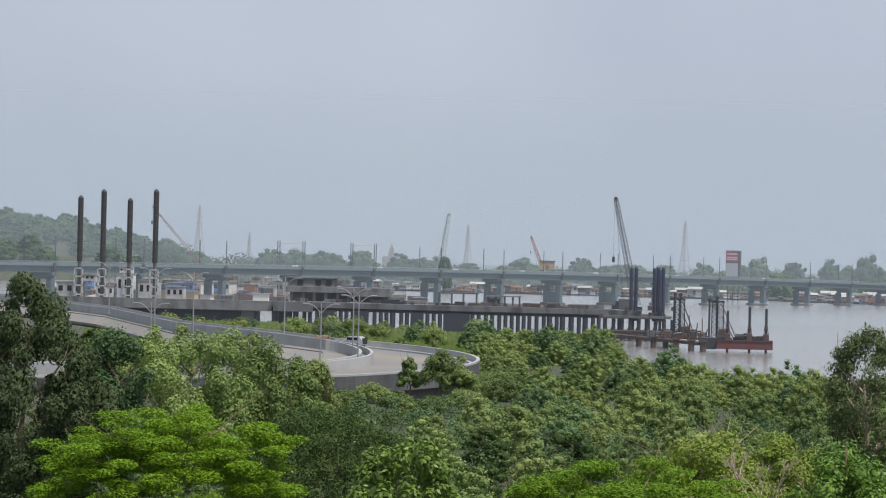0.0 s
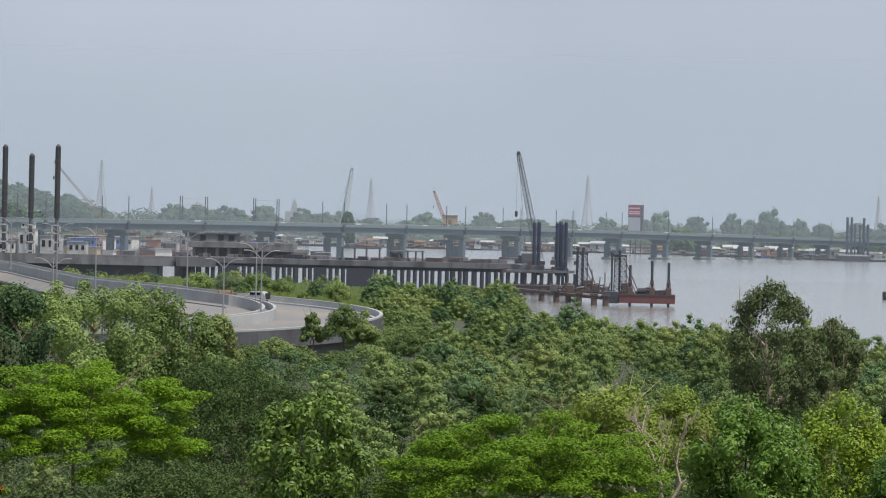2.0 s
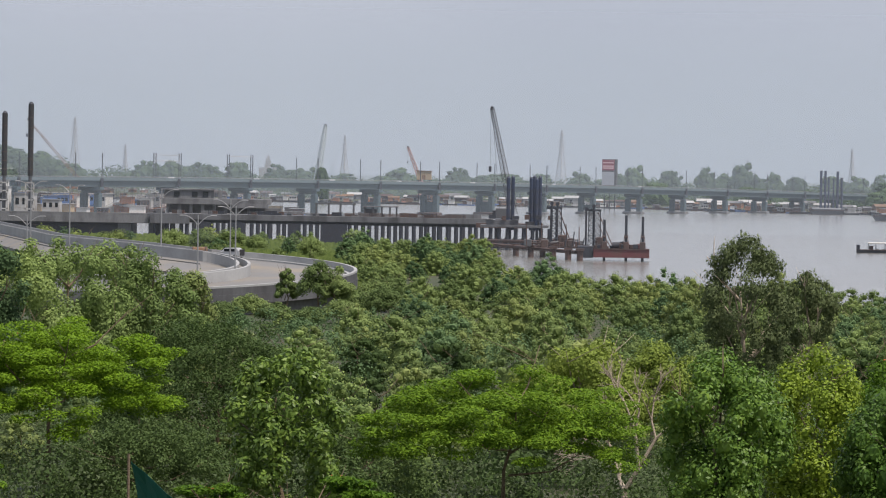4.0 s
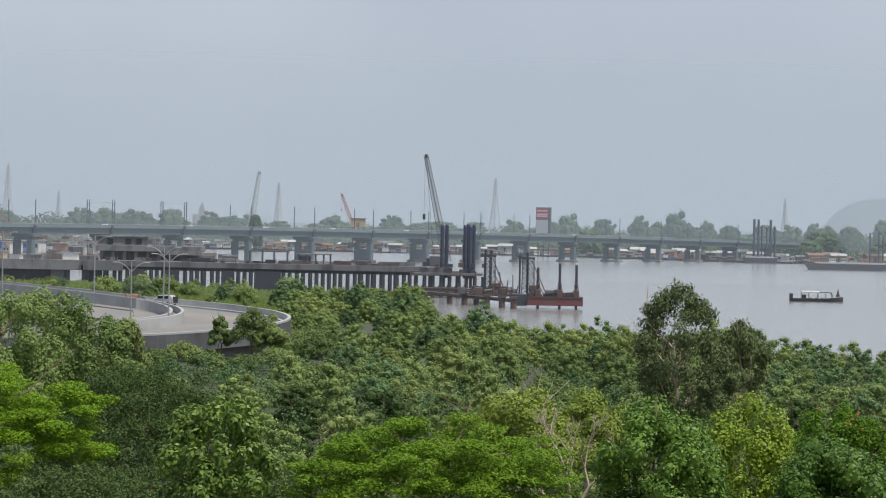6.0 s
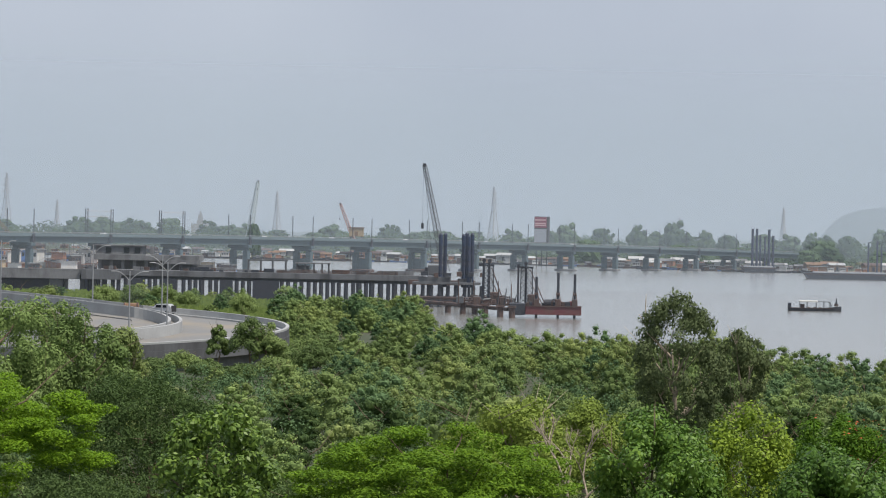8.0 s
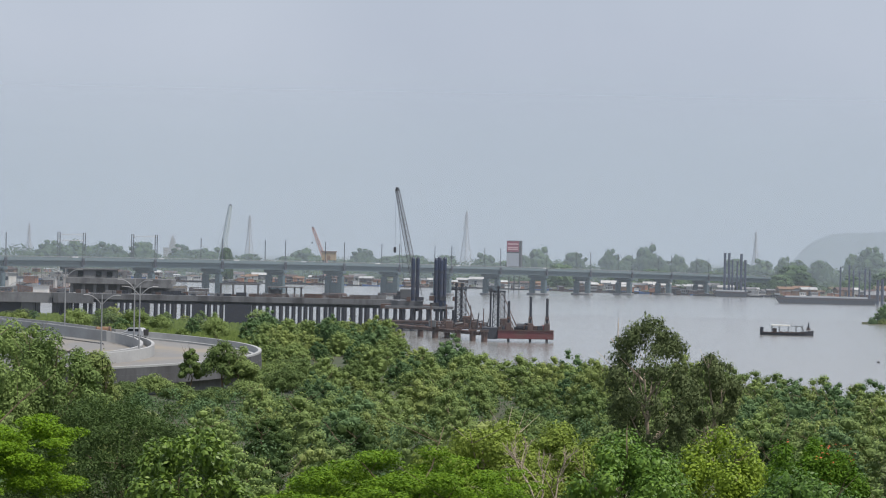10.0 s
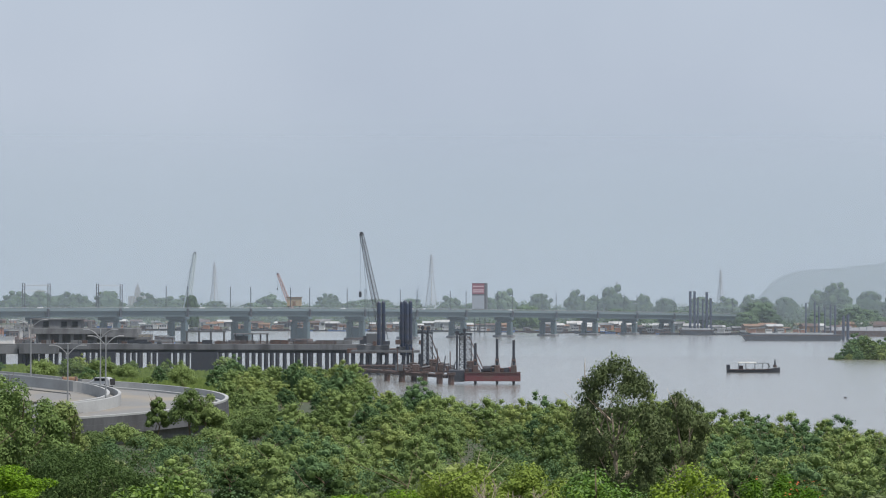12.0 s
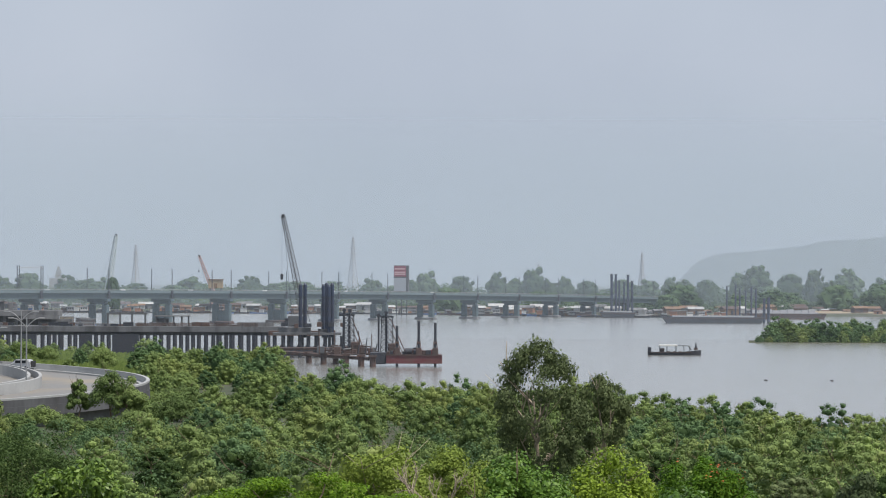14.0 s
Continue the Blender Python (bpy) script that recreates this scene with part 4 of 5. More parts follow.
# ---- the four tall legs beyond the jetty ----
def build_leg(px, y, top_px):
    x = (px - 784) / 6000 * y
    zt = 18.5 - (top_px - 476) / 6000 * y
    ob = thing("spud_tower", "tall dark tubular spud tower in a white jacking frame", "spud tower", pose(x, y, 0), "spud towers")
    bm = tubes([((0, 0, -1), (0, 0, 16), 0.62)], 14)
    part("lower_tube", bm, M_BOOM, ob, "grey lower tube")
    part("upper_tube", tubes([((0, 0, 16), (0, 0, zt - 0.8), 0.92)], 14), M_BLACK, ob)
    bm = bmesh.new()
    tube(bm, (0, 0, zt - 0.8), (0, 0, zt), 0.9, 0.3, 14)
    part("cap", bm, M_PILE, ob)
    for i in range(6):
        z = 18 + i * (zt - 20) / 6
        part("collar", tubes([((0, 0, z), (0, 0, z + 0.25), 0.97)], 14), M_RUST, ob)
    for s in (-1.35, 1.35):
        part("frame_post", boxes((s, -1.2, 8.6, 0.4, 0.4, 10.5)), M_PALE, ob)
    for z in (5, 8, 11, 13.7):
        part("frame_beam", boxes((0, -1.2, z, 3.1, 0.4, 0.4)), M_PALE, ob)


for px, tp in ((-427, 371), (-385, 359), (-337, 374), (-290, 357)):
    build_leg(px, 1120, tp)


def cabin(name, label, x, y, z, sx, sy, sz, paint, windows=4):
    ob = thing(name, label, "cabin", pose(x, y, z), "site cabins")
    part("wall", boxes((0, 0, sz / 2, sx, sy, sz), bevel=0.05), paint, ob)
    part("roof", boxes((0, 0, sz + 0.12, sx + 0.6, sy + 0.6, 0.24)), M_GALV, ob)
    for i in range(windows):
        part("window", boxes((-sx / 2 + (i + 0.5) * sx / windows, -sy / 2 - 0.03, sz * 0.6, sx / windows * 0.5, 0.1, sz * 0.35)), M_GLASS, ob)


leg_barge = thing("leg_barge", "flat work barge under the tall legs", "barge", pose(-213, 1128, 0))
part("hull", boxes((0, 0, 1.5, 52, 16, 4.6), bevel=0.3), M_CONC_DARK, leg_barge)
part("rub_rail", boxes((0, -8.1, 3.2, 52, 0.3, 0.4)), M_RUST, leg_barge)
for x, z, sx, sz in ((-231, 3.8, 9, 5.4), (-219, 3.8, 6, 4.4), (-212, 3.8, 5.5, 8.6), (-204, 3.8, 7, 6.5), (-212, 12.4, 4.0, 2.2), (-195, 3.8, 6, 4.6), (-225, 9.4, 5, 2.4)):
    cabin("site_cabin", "white stacked site cabin with dark windows", x, 1131, z, sx, 5, sz - 0.3, M_WHITE if x in (-212, -219) else M_PALE, 3)


# ---- boats ----
def boat(name, label, m, length, paint, house=M_WHITE, group="moored boats"):
    ob = thing(name, label, "boat", m, group)
    bm = bmesh.new()
    w, rows = length * 0.15, []
    for i in range(9):
        f = i / 8
        x = (f - 0.5) * length
        k = 1 - max(0.0, (f - 0.6) / 0.4) ** 2 * 0.92
        up = 0.06 * length * (1.0 + 1.2 * max(0.0, f - 0.5) ** 1.5 * 2)
        rows.append([bm.verts.new(c) for c in ((x, -w * k, up), (x, -w * 0.6 * k, -0.25), (x, w * 0.6 * k, -0.25), (x, w * k, up))])
    for p, q in zip(rows, rows[1:]):
        for i in range(3):
            bm.faces.new((p[i], q[i], q[i + 1], p[i + 1]))
        bm.faces.new((p[3], q[3], q[0], p[0]))
    bm.faces.new(rows[0])
    bm.faces.new(rows[-1][::-1])
    bmesh.ops.recalc_face_normals(bm, faces=bm.faces)
    part("hull", bm, paint, ob)
    z = 0.06 * length
    hs = part("wheelhouse", boxes((-length * 0.2, 0, z + length * 0.08, length * 0.26, w * 1.3, length * 0.16), bevel=0.05), house, ob)
    part("house_roof", boxes((-length * 0.2, 0, z + length * 0.17, length * 0.32, w * 1.6, 0.12)), M_PALE, hs)
    for i in (-1, 0, 1):
        part("window", boxes((-length * 0.2 + i * length * 0.08, -w * 0.66, z + length * 0.1, length * 0.05, 0.06, length * 0.05)), M_GLASS, hs)
    part("mast", tubes([((length * 0.1, 0, z), (length * 0.1, 0, z + length * 0.4), 0.07), ((length * 0.1, 0, z + length * 0.3), (length * 0.35, 0, z + length * 0.15), 0.05)], 6), M_PILE, ob)
    return ob


def build_ferry():
    ob = thing("ferry_boat", "dark wooden passenger boat under white and dark awnings", "boat", pose((1226 - 784) / 6000 * 893, 893, 0) @ Matrix.Diagonal((1, 1, 0.74, 1)))
    bm = bmesh.new()
    rows = []
    for i in range(13):
        f = i / 12
        x = (f - 0.5) * 14.0
        k = 1 - max(0.0, (f - 0.72) / 0.28) ** 2 * 0.9
        up = 1.15 + 0.75 * max(0.0, (f - 0.62) / 0.38) ** 1.5 + 0.1 * max(0, 0.1 - f) * 10
        rows.append([bm.verts.new(c) for c in ((x, -1.5 * k, up), (x, -1.1 * k, -0.3), (x, 1.1 * k, -0.3), (x, 1.5 * k, up), (x, 1.2 * k, up), (x, 0.9 * k, 0.4), (x, -0.9 * k, 0.4), (x, -1.2 * k, up))])
    for p, q in zip(rows, rows[1:]):
        for i in range(8):
            j = (i + 1) % 8
            bm.faces.new((p[i], q[i], q[j], p[j]))
    bm.faces.new(rows[0])
    bm.faces.new(rows[-1][::-1])
    bmesh.ops.recalc_face_normals(bm, faces=bm.faces)
    part("hull", bm, M_PILE, ob)
    part("rub_strake", boxes((-1, -1.52, 1.1, 11, 0.1, 0.2)), M_RUST, ob)
    bm = boxes((-1.7, 0, 3.5, 4.8, 2.8, 0.5), bevel=0.12)
    part("white_awning", bm, M_WHITE, ob)
    bm = bmesh.new()
    last = None
    for i in range(9):
        f = i / 8
        x, z = 0.8 + 3.6 * f, 3.45 - 1.5 * max(0, (f - 0.7) / 0.3) ** 2
        row = [bm.verts.new((x, -1.3, z)), bm.verts.new((x, 1.3, z)), bm.verts.new((x, 1.3, z - 0.16)), bm.verts.new((x, -1.3, z - 0.16))]
        if last:
            for a in range(4):
                bm.faces.new((last[a], row[a], row[(a + 1) % 4], last[(a + 1) % 4]))
        last = row
    bmesh.ops.recalc_face_normals(bm, faces=bm.faces)
    part("dark_awning", bm, M_BLACK, ob)
    for x in (-3.9, -2.0, 0.4, 2.4, 4.0):
        for y in (-1.25, 1.25):
            part("stanchion", tubes([((x, y, 1.0), (x, y, 3.5), 0.06)], 6), M_PILE, ob)
    part("wheel_box", boxes((-3.2, 0, 1.6, 1.0, 1.6, 1.8), bevel=0.1), M_RUST, ob)
    part("stern_box", boxes((-6.6, 0, 1.7, 0.9, 1.4, 2.3), bevel=0.08), M_PILE, ob)
    for x in (-1.5, 0, 1.4):
        part("thwart", boxes((x, 0, 1.2, 0.6, 2.2, 0.4)), M_RUST, ob)


build_ferry()

buoy = thing("river_buoy", "small dark river buoy on the water", "buoy", pose((1264 - 784) / 6000 * 973, 973, 0))
part("float", tubes([((0, 0, -0.3), (0, 0, 0.5), 0.6)], 12), M_RUST, buoy)
bm = bmesh.new()
tube(bm, (0, 0, 0.5), (0, 0, 2.2), 0.35, 0.08, 8)
part("cone", bm, M_PILE, buoy)

for px, y in ((1081, 1650), (1388, 657), (1505, 655)):
    mk = thing("mooring_float", "tiny dark float on the water", "float", pose((px - 784) / 6000 * y, y, 0), "floats")
    part("drum", tubes([((-0.3, 0, 0.05), (0.3, 0, 0.05), 0.17)], 10), M_PILE, mk)
    part("ring", tubes([((0, 0, 0.2), (0, 0, 0.34), 0.05)], 6), M_RUST, mk)


def barge(label, x, y, length, paint, load=0):
    ob = thing("cargo_barge", label, "barge", pose(x, y, 0), "cargo barges")
    bm = bmesh.new()
    h = length / 2
    pts = [(-h, 3.2), (h, 3.0), (h - 2, -0.5), (-h + 2.5, -0.5)]
    sides = [[bm.verts.new((a, s, z)) for a, z in pts] for s in (-5, 5)]
    for i in range(4):
        j = (i + 1) % 4
        bm.faces.new((sides[0][i], sides[0][j], sides[1][j], sides[1][i]))
    bm.faces.new(sides[0])
    bm.faces.new(sides[1][::-1])
    bmesh.ops.recalc_face_normals(bm, faces=bm.faces)
    part("hull", bm, paint, ob)
    part("coaming", boxes((0, 0, 3.3, length * 0.8, 7, 0.9)), M_PYLON, ob)
    part("rub_rail", boxes((0, -5.05, 2.5, length - 1, 0.2, 0.35)), M_RUST, ob)
    if load:
        bm = bmesh.new()
        for i in range(9):
            box(bm, -h * 0.7 + i * h * 0.17, 0, 4.2, h * 0.15, 5, 1.2 + (i % 3) * 0.6)
        part("cargo", bm, M_PYLON, ob)


barge("long low dark cargo barge at its mooring", 139, 1635, 49, M_PILE)
barge("rust-red cargo barge by the far beach", 196, 1850, 46, M_RUST, 1)
barge("dark barge under the far piles", 108, 1900, 20, M_PILE)
for px, tp, y, r in ((1114.5, 458, 1905, 0.75), (1122, 458, 1905, 0.7), (1128, 470, 1905, 0.5), (1136.5, 472, 1905, 0.5), (1143.5, 459, 1905, 0.75), (1151, 470, 1905, 0.6),
                     (1318.5, 478, 1800, 0.45), (1334, 475, 1800, 0.5), (1341.5, 483, 1800, 0.45), (1352, 486, 1800, 0.4), (1362, 480, 1800, 0.5), (1370, 482, 1800, 0.5),
                     (1384.5, 500, 1640, 0.7), (1392.5, 498, 1640, 0.75)):
    x, zt = (px - 784) / 6000 * y, 18.5 - (tp - 476) / 6000 * y
    pl = thing("mooring_pile", "tall dark steel pile by the far bank", "pile", pose(x, y, 0), "far piles")
    part("tube", tubes([((0, 0, -1), (0, 0, zt), r)], 10), M_PILE_BLUE, pl)
    part("cap", tubes([((0, 0, zt), (0, 0, zt + 0.3), r * 1.15)], 10), M_PILE, pl)

rng = random.Random(21)
paints = [M_RUST, M_RUST, M_PILE, M_PILE, M_BLUE, M_RUST, M_CONC_OLD, M_PILE]
names = {"rusty_steel": "rust-brown", "white_paint": "white", "orange_paint": "orange", "dark_steel": "dark", "blue_paint": "blue", "stained_concrete": "grey"}
for i in range(150):
    bb = -0.20 + 0.29 * (i + rng.random() * 0.8) / 150
    y = float(np.interp(bb, FAR_B, FAR_Y)) - rng.uniform(-6, 30)
    p = rng.choice(paints)
    boat("trawler", names[p.name] + " fishing trawler moored at the far bank", pose(bb * y, y, 0, 0, 0, rng.choice((0, 180, 15, 170))), rng.uniform(9, 18), p, rng.choice((M_WHITE, M_PALE, M_RUST, M_RUST, M_BROWN, M_ORANGE, M_CONC_OLD)))
for i in range(52):
    bb = -0.215 + 0.115 * (i + rng.random() * 0.6) / 52
    y = rng.uniform(1240, 1480)
    p = rng.choice(paints + [M_ORANGE, M_ORANGE, M_ORANGE, M_WHITE, M_WHITE])
    boat("trawler", names[p.name] + " fishing trawler moored by the bridge", pose(bb * y, y, 0, 0, 0, rng.choice((0, 180, 20, 165))), rng.uniform(14, 24), p, rng.choice((M_WHITE, M_ORANGE, M_RUST, M_YELLOW, M_BLUE)))

quay = part("slipway_quay", boxes((-232, 1412, 0.2, 130, 150, 2.6), bevel=0.2), M_SAND)
tagged(quay, "low earth quay with boats hauled out on it", "quay", kind="structure")
for i in range(46):
    x, y = -292 + 118 * (i + rng.random()) / 46, rng.uniform(1342, 1480)
    p = rng.choice((M_ORANGE, M_ORANGE, M_RUST, M_WHITE, M_BLUE, M_PILE, M_RUST, M_BROWN))
    names["brown_canvas"] = "brown"
    boat("hauled_boat", names[p.name] + " fishing boat hauled out on the quay", pose(x, y, 1.7, 0, 0, rng.uniform(-35, 35) + rng.choice((0, 180))) @ Matrix.Diagonal((1, 1, 1.35, 1)), rng.uniform(15, 25), p,
         rng.choice((M_WHITE, M_PALE, M_ORANGE, M_RUST, M_BLUE, M_WHITE)), "hauled-out boats")

# sheds, heaps and vehicles on the far bank
for i in range(120):
    bb = -0.19 + 0.34 * (i + rng.random()) / 120
    far_y = float(np.interp(bb, FAR_B, FAR_Y))
    y = far_y + rng.uniform(20, 110)
    x = bb * y
    z = float(land(x, y)) - 0.2
    s = rng.uniform(4, 10)
    sh = thing("shed", rng.choice(("low shed with a pitched metal roof", "small white-walled shed on the far bank", "brown shed with a metal roof on the bank")), "shed", pose(x, y, z, 0, 0, rng.uniform(-20, 20)), "bank sheds")
    part("wall", boxes((0, 0, s * 0.18, s, s * 0.7, s * 0.36)), rng.choice((M_PALE, M_RUST, M_CONC_OLD, M_BROWN, M_CONC, M_ORANGE)), sh)
    bm = bmesh.new()
    w, d, h = s * 0.55, s * 0.4, s * 0.36
    vs = [bm.verts.new(c) for c in ((-w, -d, h), (w, -d, h), (w, d, h), (-w, d, h), (-w, 0, h + s * 0.16), (w, 0, h + s * 0.16))]
    for f in ((0, 1, 5, 4), (2, 3, 4, 5), (0, 4, 3), (1, 2, 5), (3, 2, 1, 0)):
        bm.faces.new([vs[k] for k in f])
    part("roof", bm, rng.choice((M_PALE, M_RUST, M_RUST, M_CONC_OLD, M_CONC, M_BROWN)), sh)
    part("door", boxes((0, -s * 0.36, s * 0.13, s * 0.16, 0.1, s * 0.26)), M_PILE, sh)


# ---- pylons, sign, far buildings ----
def pylon(px, top, y=3390):
    x, zt = (px - 784) / 6000 * y, 18.5 - (top - 476) / 6000 * y
    z0 = float(land(x, y))
    ob = thing("power_pylon", "tall hazy lattice power pylon", "pylon", pose(x, y, z0), "power line")
    h = zt - z0
    part("tower", tubes(lattice((0, 0, 0), (0, 0, h * 0.62), h * 0.16, h * 0.05, 6, 0.34) + lattice((0, 0, h * 0.62), (0, 0, h), h * 0.05, h * 0.015, 6, 0.28), 4), M_PYLON, ob)
    for f, w in ((0.7, 0.075), (0.8, 0.065), (0.9, 0.05)):
        part("cross_arm", tubes([((-h * w, 0, h * f), (h * w, 0, h * f), 0.25), ((-h * w, 0, h * f), (0, 0, h * (f + 0.05)), 0.15), ((h * w, 0, h * f), (0, 0, h * (f + 0.05)), 0.15)], 4), M_PYLON, ob)


for px, top in ((272, 408), (656.5, 393), (1168, 419), (-211, 384), (-120, 430), (985, 440)):
    pylon(px, top)


def build_sign():
    y = 1950.0
    x = (742.5 - 784) / 6000 * y
    ob = thing("billboard", "large roadside billboard, red above and grey below", "billboard", pose(x, y, float(land(x, y)), 0, 0, -14))
    z0 = 18.5 - (490 - 476) / 6000 * y - ob.location.z
    z1 = 18.5 - (443 - 476) / 6000 * y - ob.location.z
    part("panel", boxes((0, 0, (z0 + z1) / 2, 8.6, 2.4, z1 - z0), bevel=0.05), M_BOOM, ob)
    h = z1 - z0
    part("poster_top", boxes((-0.6, -1.24, z1 - h * 0.22, 7.2, 0.08, h * 0.40)), M_SIGN_RED, ob, "red poster half")
    for k in (0.13, 0.26, 0.33):
        part("poster_bar", boxes((-0.6, -1.3, z1 - h * k, 6.4, 0.06, h * 0.05)), M_SIGN_PALE, ob)
    part("poster_low", boxes((-0.6, -1.24, z0 + h * 0.28, 7.2, 0.08, h * 0.5)), M_SIGN_GREY, ob, "pale grey poster half")
    for s in (-3, 0, 3):
        part("leg", tubes([((s, 0.4, 0), (s, 0.4, z0), 0.3)], 8), M_PILE, ob)


build_sign()

x, y = (414 - 784) / 6000 * 2170, 2170
gb = thing("hoist_house", "ochre square hoist house by the far bank", "building", pose(x, y, float(land(x, y)) - 0.2))
part("wall", boxes((0, 0, 16.6, 9.2, 6, 5.4), bevel=0.1), M_YELLOW, gb)
for sx in (-3.4, 3.4):
    for sy in (-2.4, 2.4):
        part("leg", tubes([((sx, sy, 0), (sx, sy, 14.0), 0.3)], 8), M_PILE, gb)
part("roof", boxes((0, 0, 19.5, 10, 7, 0.5)), M_BROWN, gb)
part("door", boxes((0, -3.05, 15.5, 2, 0.1, 3)), M_BROWN, gb)

x, y = (136 - 784) / 6000 * 2700, 2700
sp = thing("temple", "pale far temple with a stepped spire", "temple", pose(x, y, float(land(x, y))))
part("hall", boxes((0, 0, 9, 14, 9, 18)), M_CONC, sp)
bm = bmesh.new()
for i, (w, z) in enumerate(((5, 19), (4, 21.5), (3, 23.5), (1.8, 25))):
    box(bm, 0, 0, z, w, w, 4)
tube(bm, (0, 0, 26), (0, 0, 29), 0.6, 0.1, 6)
part("spire", bm, M_CONC, sp)

def truck(px, y, paint, label, turn):
    x = (px - 784) / 6000 * y
    ob = thing("parked_truck", label, "truck", pose(x, y, 3.4, 0, 0, turn), "trucks on the sand")
    part("cab", boxes((-3.6, 0, 1.7, 2.0, 2.3, 2.2), bevel=0.15), paint, ob)
    part("windscreen", boxes((-4.62, 0, 2.1, 0.06, 2.0, 0.8)), M_GLASS, ob)
    part("tipper_body", boxes((0.9, 0, 2.1, 6.4, 2.5, 1.9), bevel=0.08), paint, ob)
    part("chassis", boxes((-0.2, 0, 0.85, 8.6, 1.2, 0.35)), M_PILE, ob)
    for wx in (-3.4, 1.6, 3.1):
        for wy in (-1.1, 1.1):
            part("wheel", tubes([((wx, wy - 0.18, 0.52), (wx, wy + 0.18, 0.52), 0.52)], 12), M_BLACK, ob)


sands = part_arrays("sand_flat", [(222, 2040, 1.2), (340, 2040, 1.2), (352, 2110, 3.4), (228, 2110, 3.4), (345, 2190, 4.4), (232, 2190, 4.4)], [(0, 1, 2, 3), (3, 2, 4, 5)], M_SAND)
tagged(sands, "flat of pale river sand on the far bank", "beach", kind="structure")
for px, y, paint, label, turn in ((1536, 2118, M_BLUE, "blue tipper truck parked on the sand", 8), (1566, 2122, M_BLUE, "blue tipper truck parked on the sand", 172), (1462, 2116, M_PILE, "dark truck parked on the sand", 20),
                                  (1436, 2120, M_WHITE, "white truck parked on the sand", -10)):
    truck(px, y, paint, label, turn)

beach = part_arrays("beach", [(118, 1945, 0.35), (168, 1945, 0.35), (178, 1985, 1.5), (112, 1985, 1.5)], [(0, 1, 2, 3)], M_SAND)
tagged(beach, "strip of brown river sand on the bank", "beach", kind="structure")


# ---- trees ----
def plant(name, label, material, px, y, top, width, **kw):
    m = at((px - 784) / 6.0, y)
    g = m.translation.z
    return tree(name, label, material, m, kw.pop("seed", int(abs(px) * 7 + y)), top - g, width, **kw)


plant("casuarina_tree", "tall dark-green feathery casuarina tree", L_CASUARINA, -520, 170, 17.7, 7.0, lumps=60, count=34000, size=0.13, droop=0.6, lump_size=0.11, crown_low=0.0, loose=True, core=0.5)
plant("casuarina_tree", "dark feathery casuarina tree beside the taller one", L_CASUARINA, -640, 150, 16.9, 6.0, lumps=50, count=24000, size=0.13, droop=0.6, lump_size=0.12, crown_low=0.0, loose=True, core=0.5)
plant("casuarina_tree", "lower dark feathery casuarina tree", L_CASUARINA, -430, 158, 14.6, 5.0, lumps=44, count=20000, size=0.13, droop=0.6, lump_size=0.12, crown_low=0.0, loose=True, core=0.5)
plant("leafy_tree", "dense dark-green leafy tree", L_DEEP, -353, 190, 15.1, 4.8, lumps=34, count=18000, size=0.16, crown_low=0.0, lump_size=0.17, loose=True, core=0.6)
plant("pod_tree", "light-green tree with pale hanging pods", L_LIGHT, -215, 235, 14.2, 9.5, lumps=60, count=30000, size=0.17, lump_size=0.1, crown_low=0.0, loose=True, core=0.4)
plant("pod_tree", "light-green open tree beside the ramp", L_LIGHT, -60, 240, 13.4, 8.0, lumps=48, count=22000, size=0.17, lump_size=0.11, crown_low=0.0, loose=True, core=0.4)
plant("pod_tree", "light-green tree behind the flame tree", L_LIGHT, -300, 222, 14.0, 7.5, lumps=44, count=18000, size=0.17, lump_size=0.12, crown_low=0.0, loose=True, core=0.4)
plant("pod_tree", "light-green tree below the ramp", L_LIGHT, -140, 250, 14.0, 8.5, lumps=40, count=16000, size=0.18, lump_size=0.12, crown_low=0.0, loose=True, core=0.4)
plant("pod_tree", "fresh green tree below the ramp", L_SHORE, 0, 258, 11.0, 6.0, lumps=36, count=14000, size=0.18, lump_size=0.13, crown_low=0.0, loose=True, core=0.4)
plant("leafy_tree", "broad green tree below the ramp", L_MANGROVE, -390, 250, 13.0, 7.0, lumps=40, count=14000, size=0.18, lump_size=0.13, crown_low=0.0, loose=True, core=0.5)
plant("flame_tree", "bright-green spreading tree with layered feathery leaves", L_FLAME, -260, 120, 12.9, 10.2, lumps=220, count=90000, size=0.07, layers=True, flat=0.7, core=0, lump_size=0.062, flowers=60, stretch=2.4)
plant("rain_tree", "dull dark-green spreading rain tree", L_ACACIA, 50, 132, 12.8, 9.4, lumps=240, count=64000, size=0.08, domed=True, crown_low=0.35, flat=0.2, core=0, lump_size=0.05, limbs=9)
plant("rain_tree", "low dull-green spreading tree in the shade", L_ACACIA, -75, 108, 10.6, 6.4, lumps=140, count=34000, size=0.075, domed=True, crown_low=0.2, flat=0.2, core=0, lump_size=0.06, limbs=8)
plant("rain_tree", "small dull-green spreading tree on the slope", L_ACACIA, 300, 112, 10.2, 5.6, lumps=120, count=28000, size=0.075, domed=True, crown_low=0.2, flat=0.2, core=0, lump_size=0.065, limbs=8)
plant("almond_tree", "young tree with large pale-backed leaves", L_ALMOND, 168, 95, 13.8, 3.9, lumps=80, count=15000, size=0.095, core=0, crown_low=0.0, loose=True, lump_size=0.095, corners=4, stretch=1.8)
plant("flame_tree", "low bright-green tree with feathery leaves", L_GULMOHAR, 560, 100, 12.7, 9.0, lumps=230, count=74000, size=0.062, flat=0.6, core=0, lump_size=0.06, stretch=2.4, layers=True)
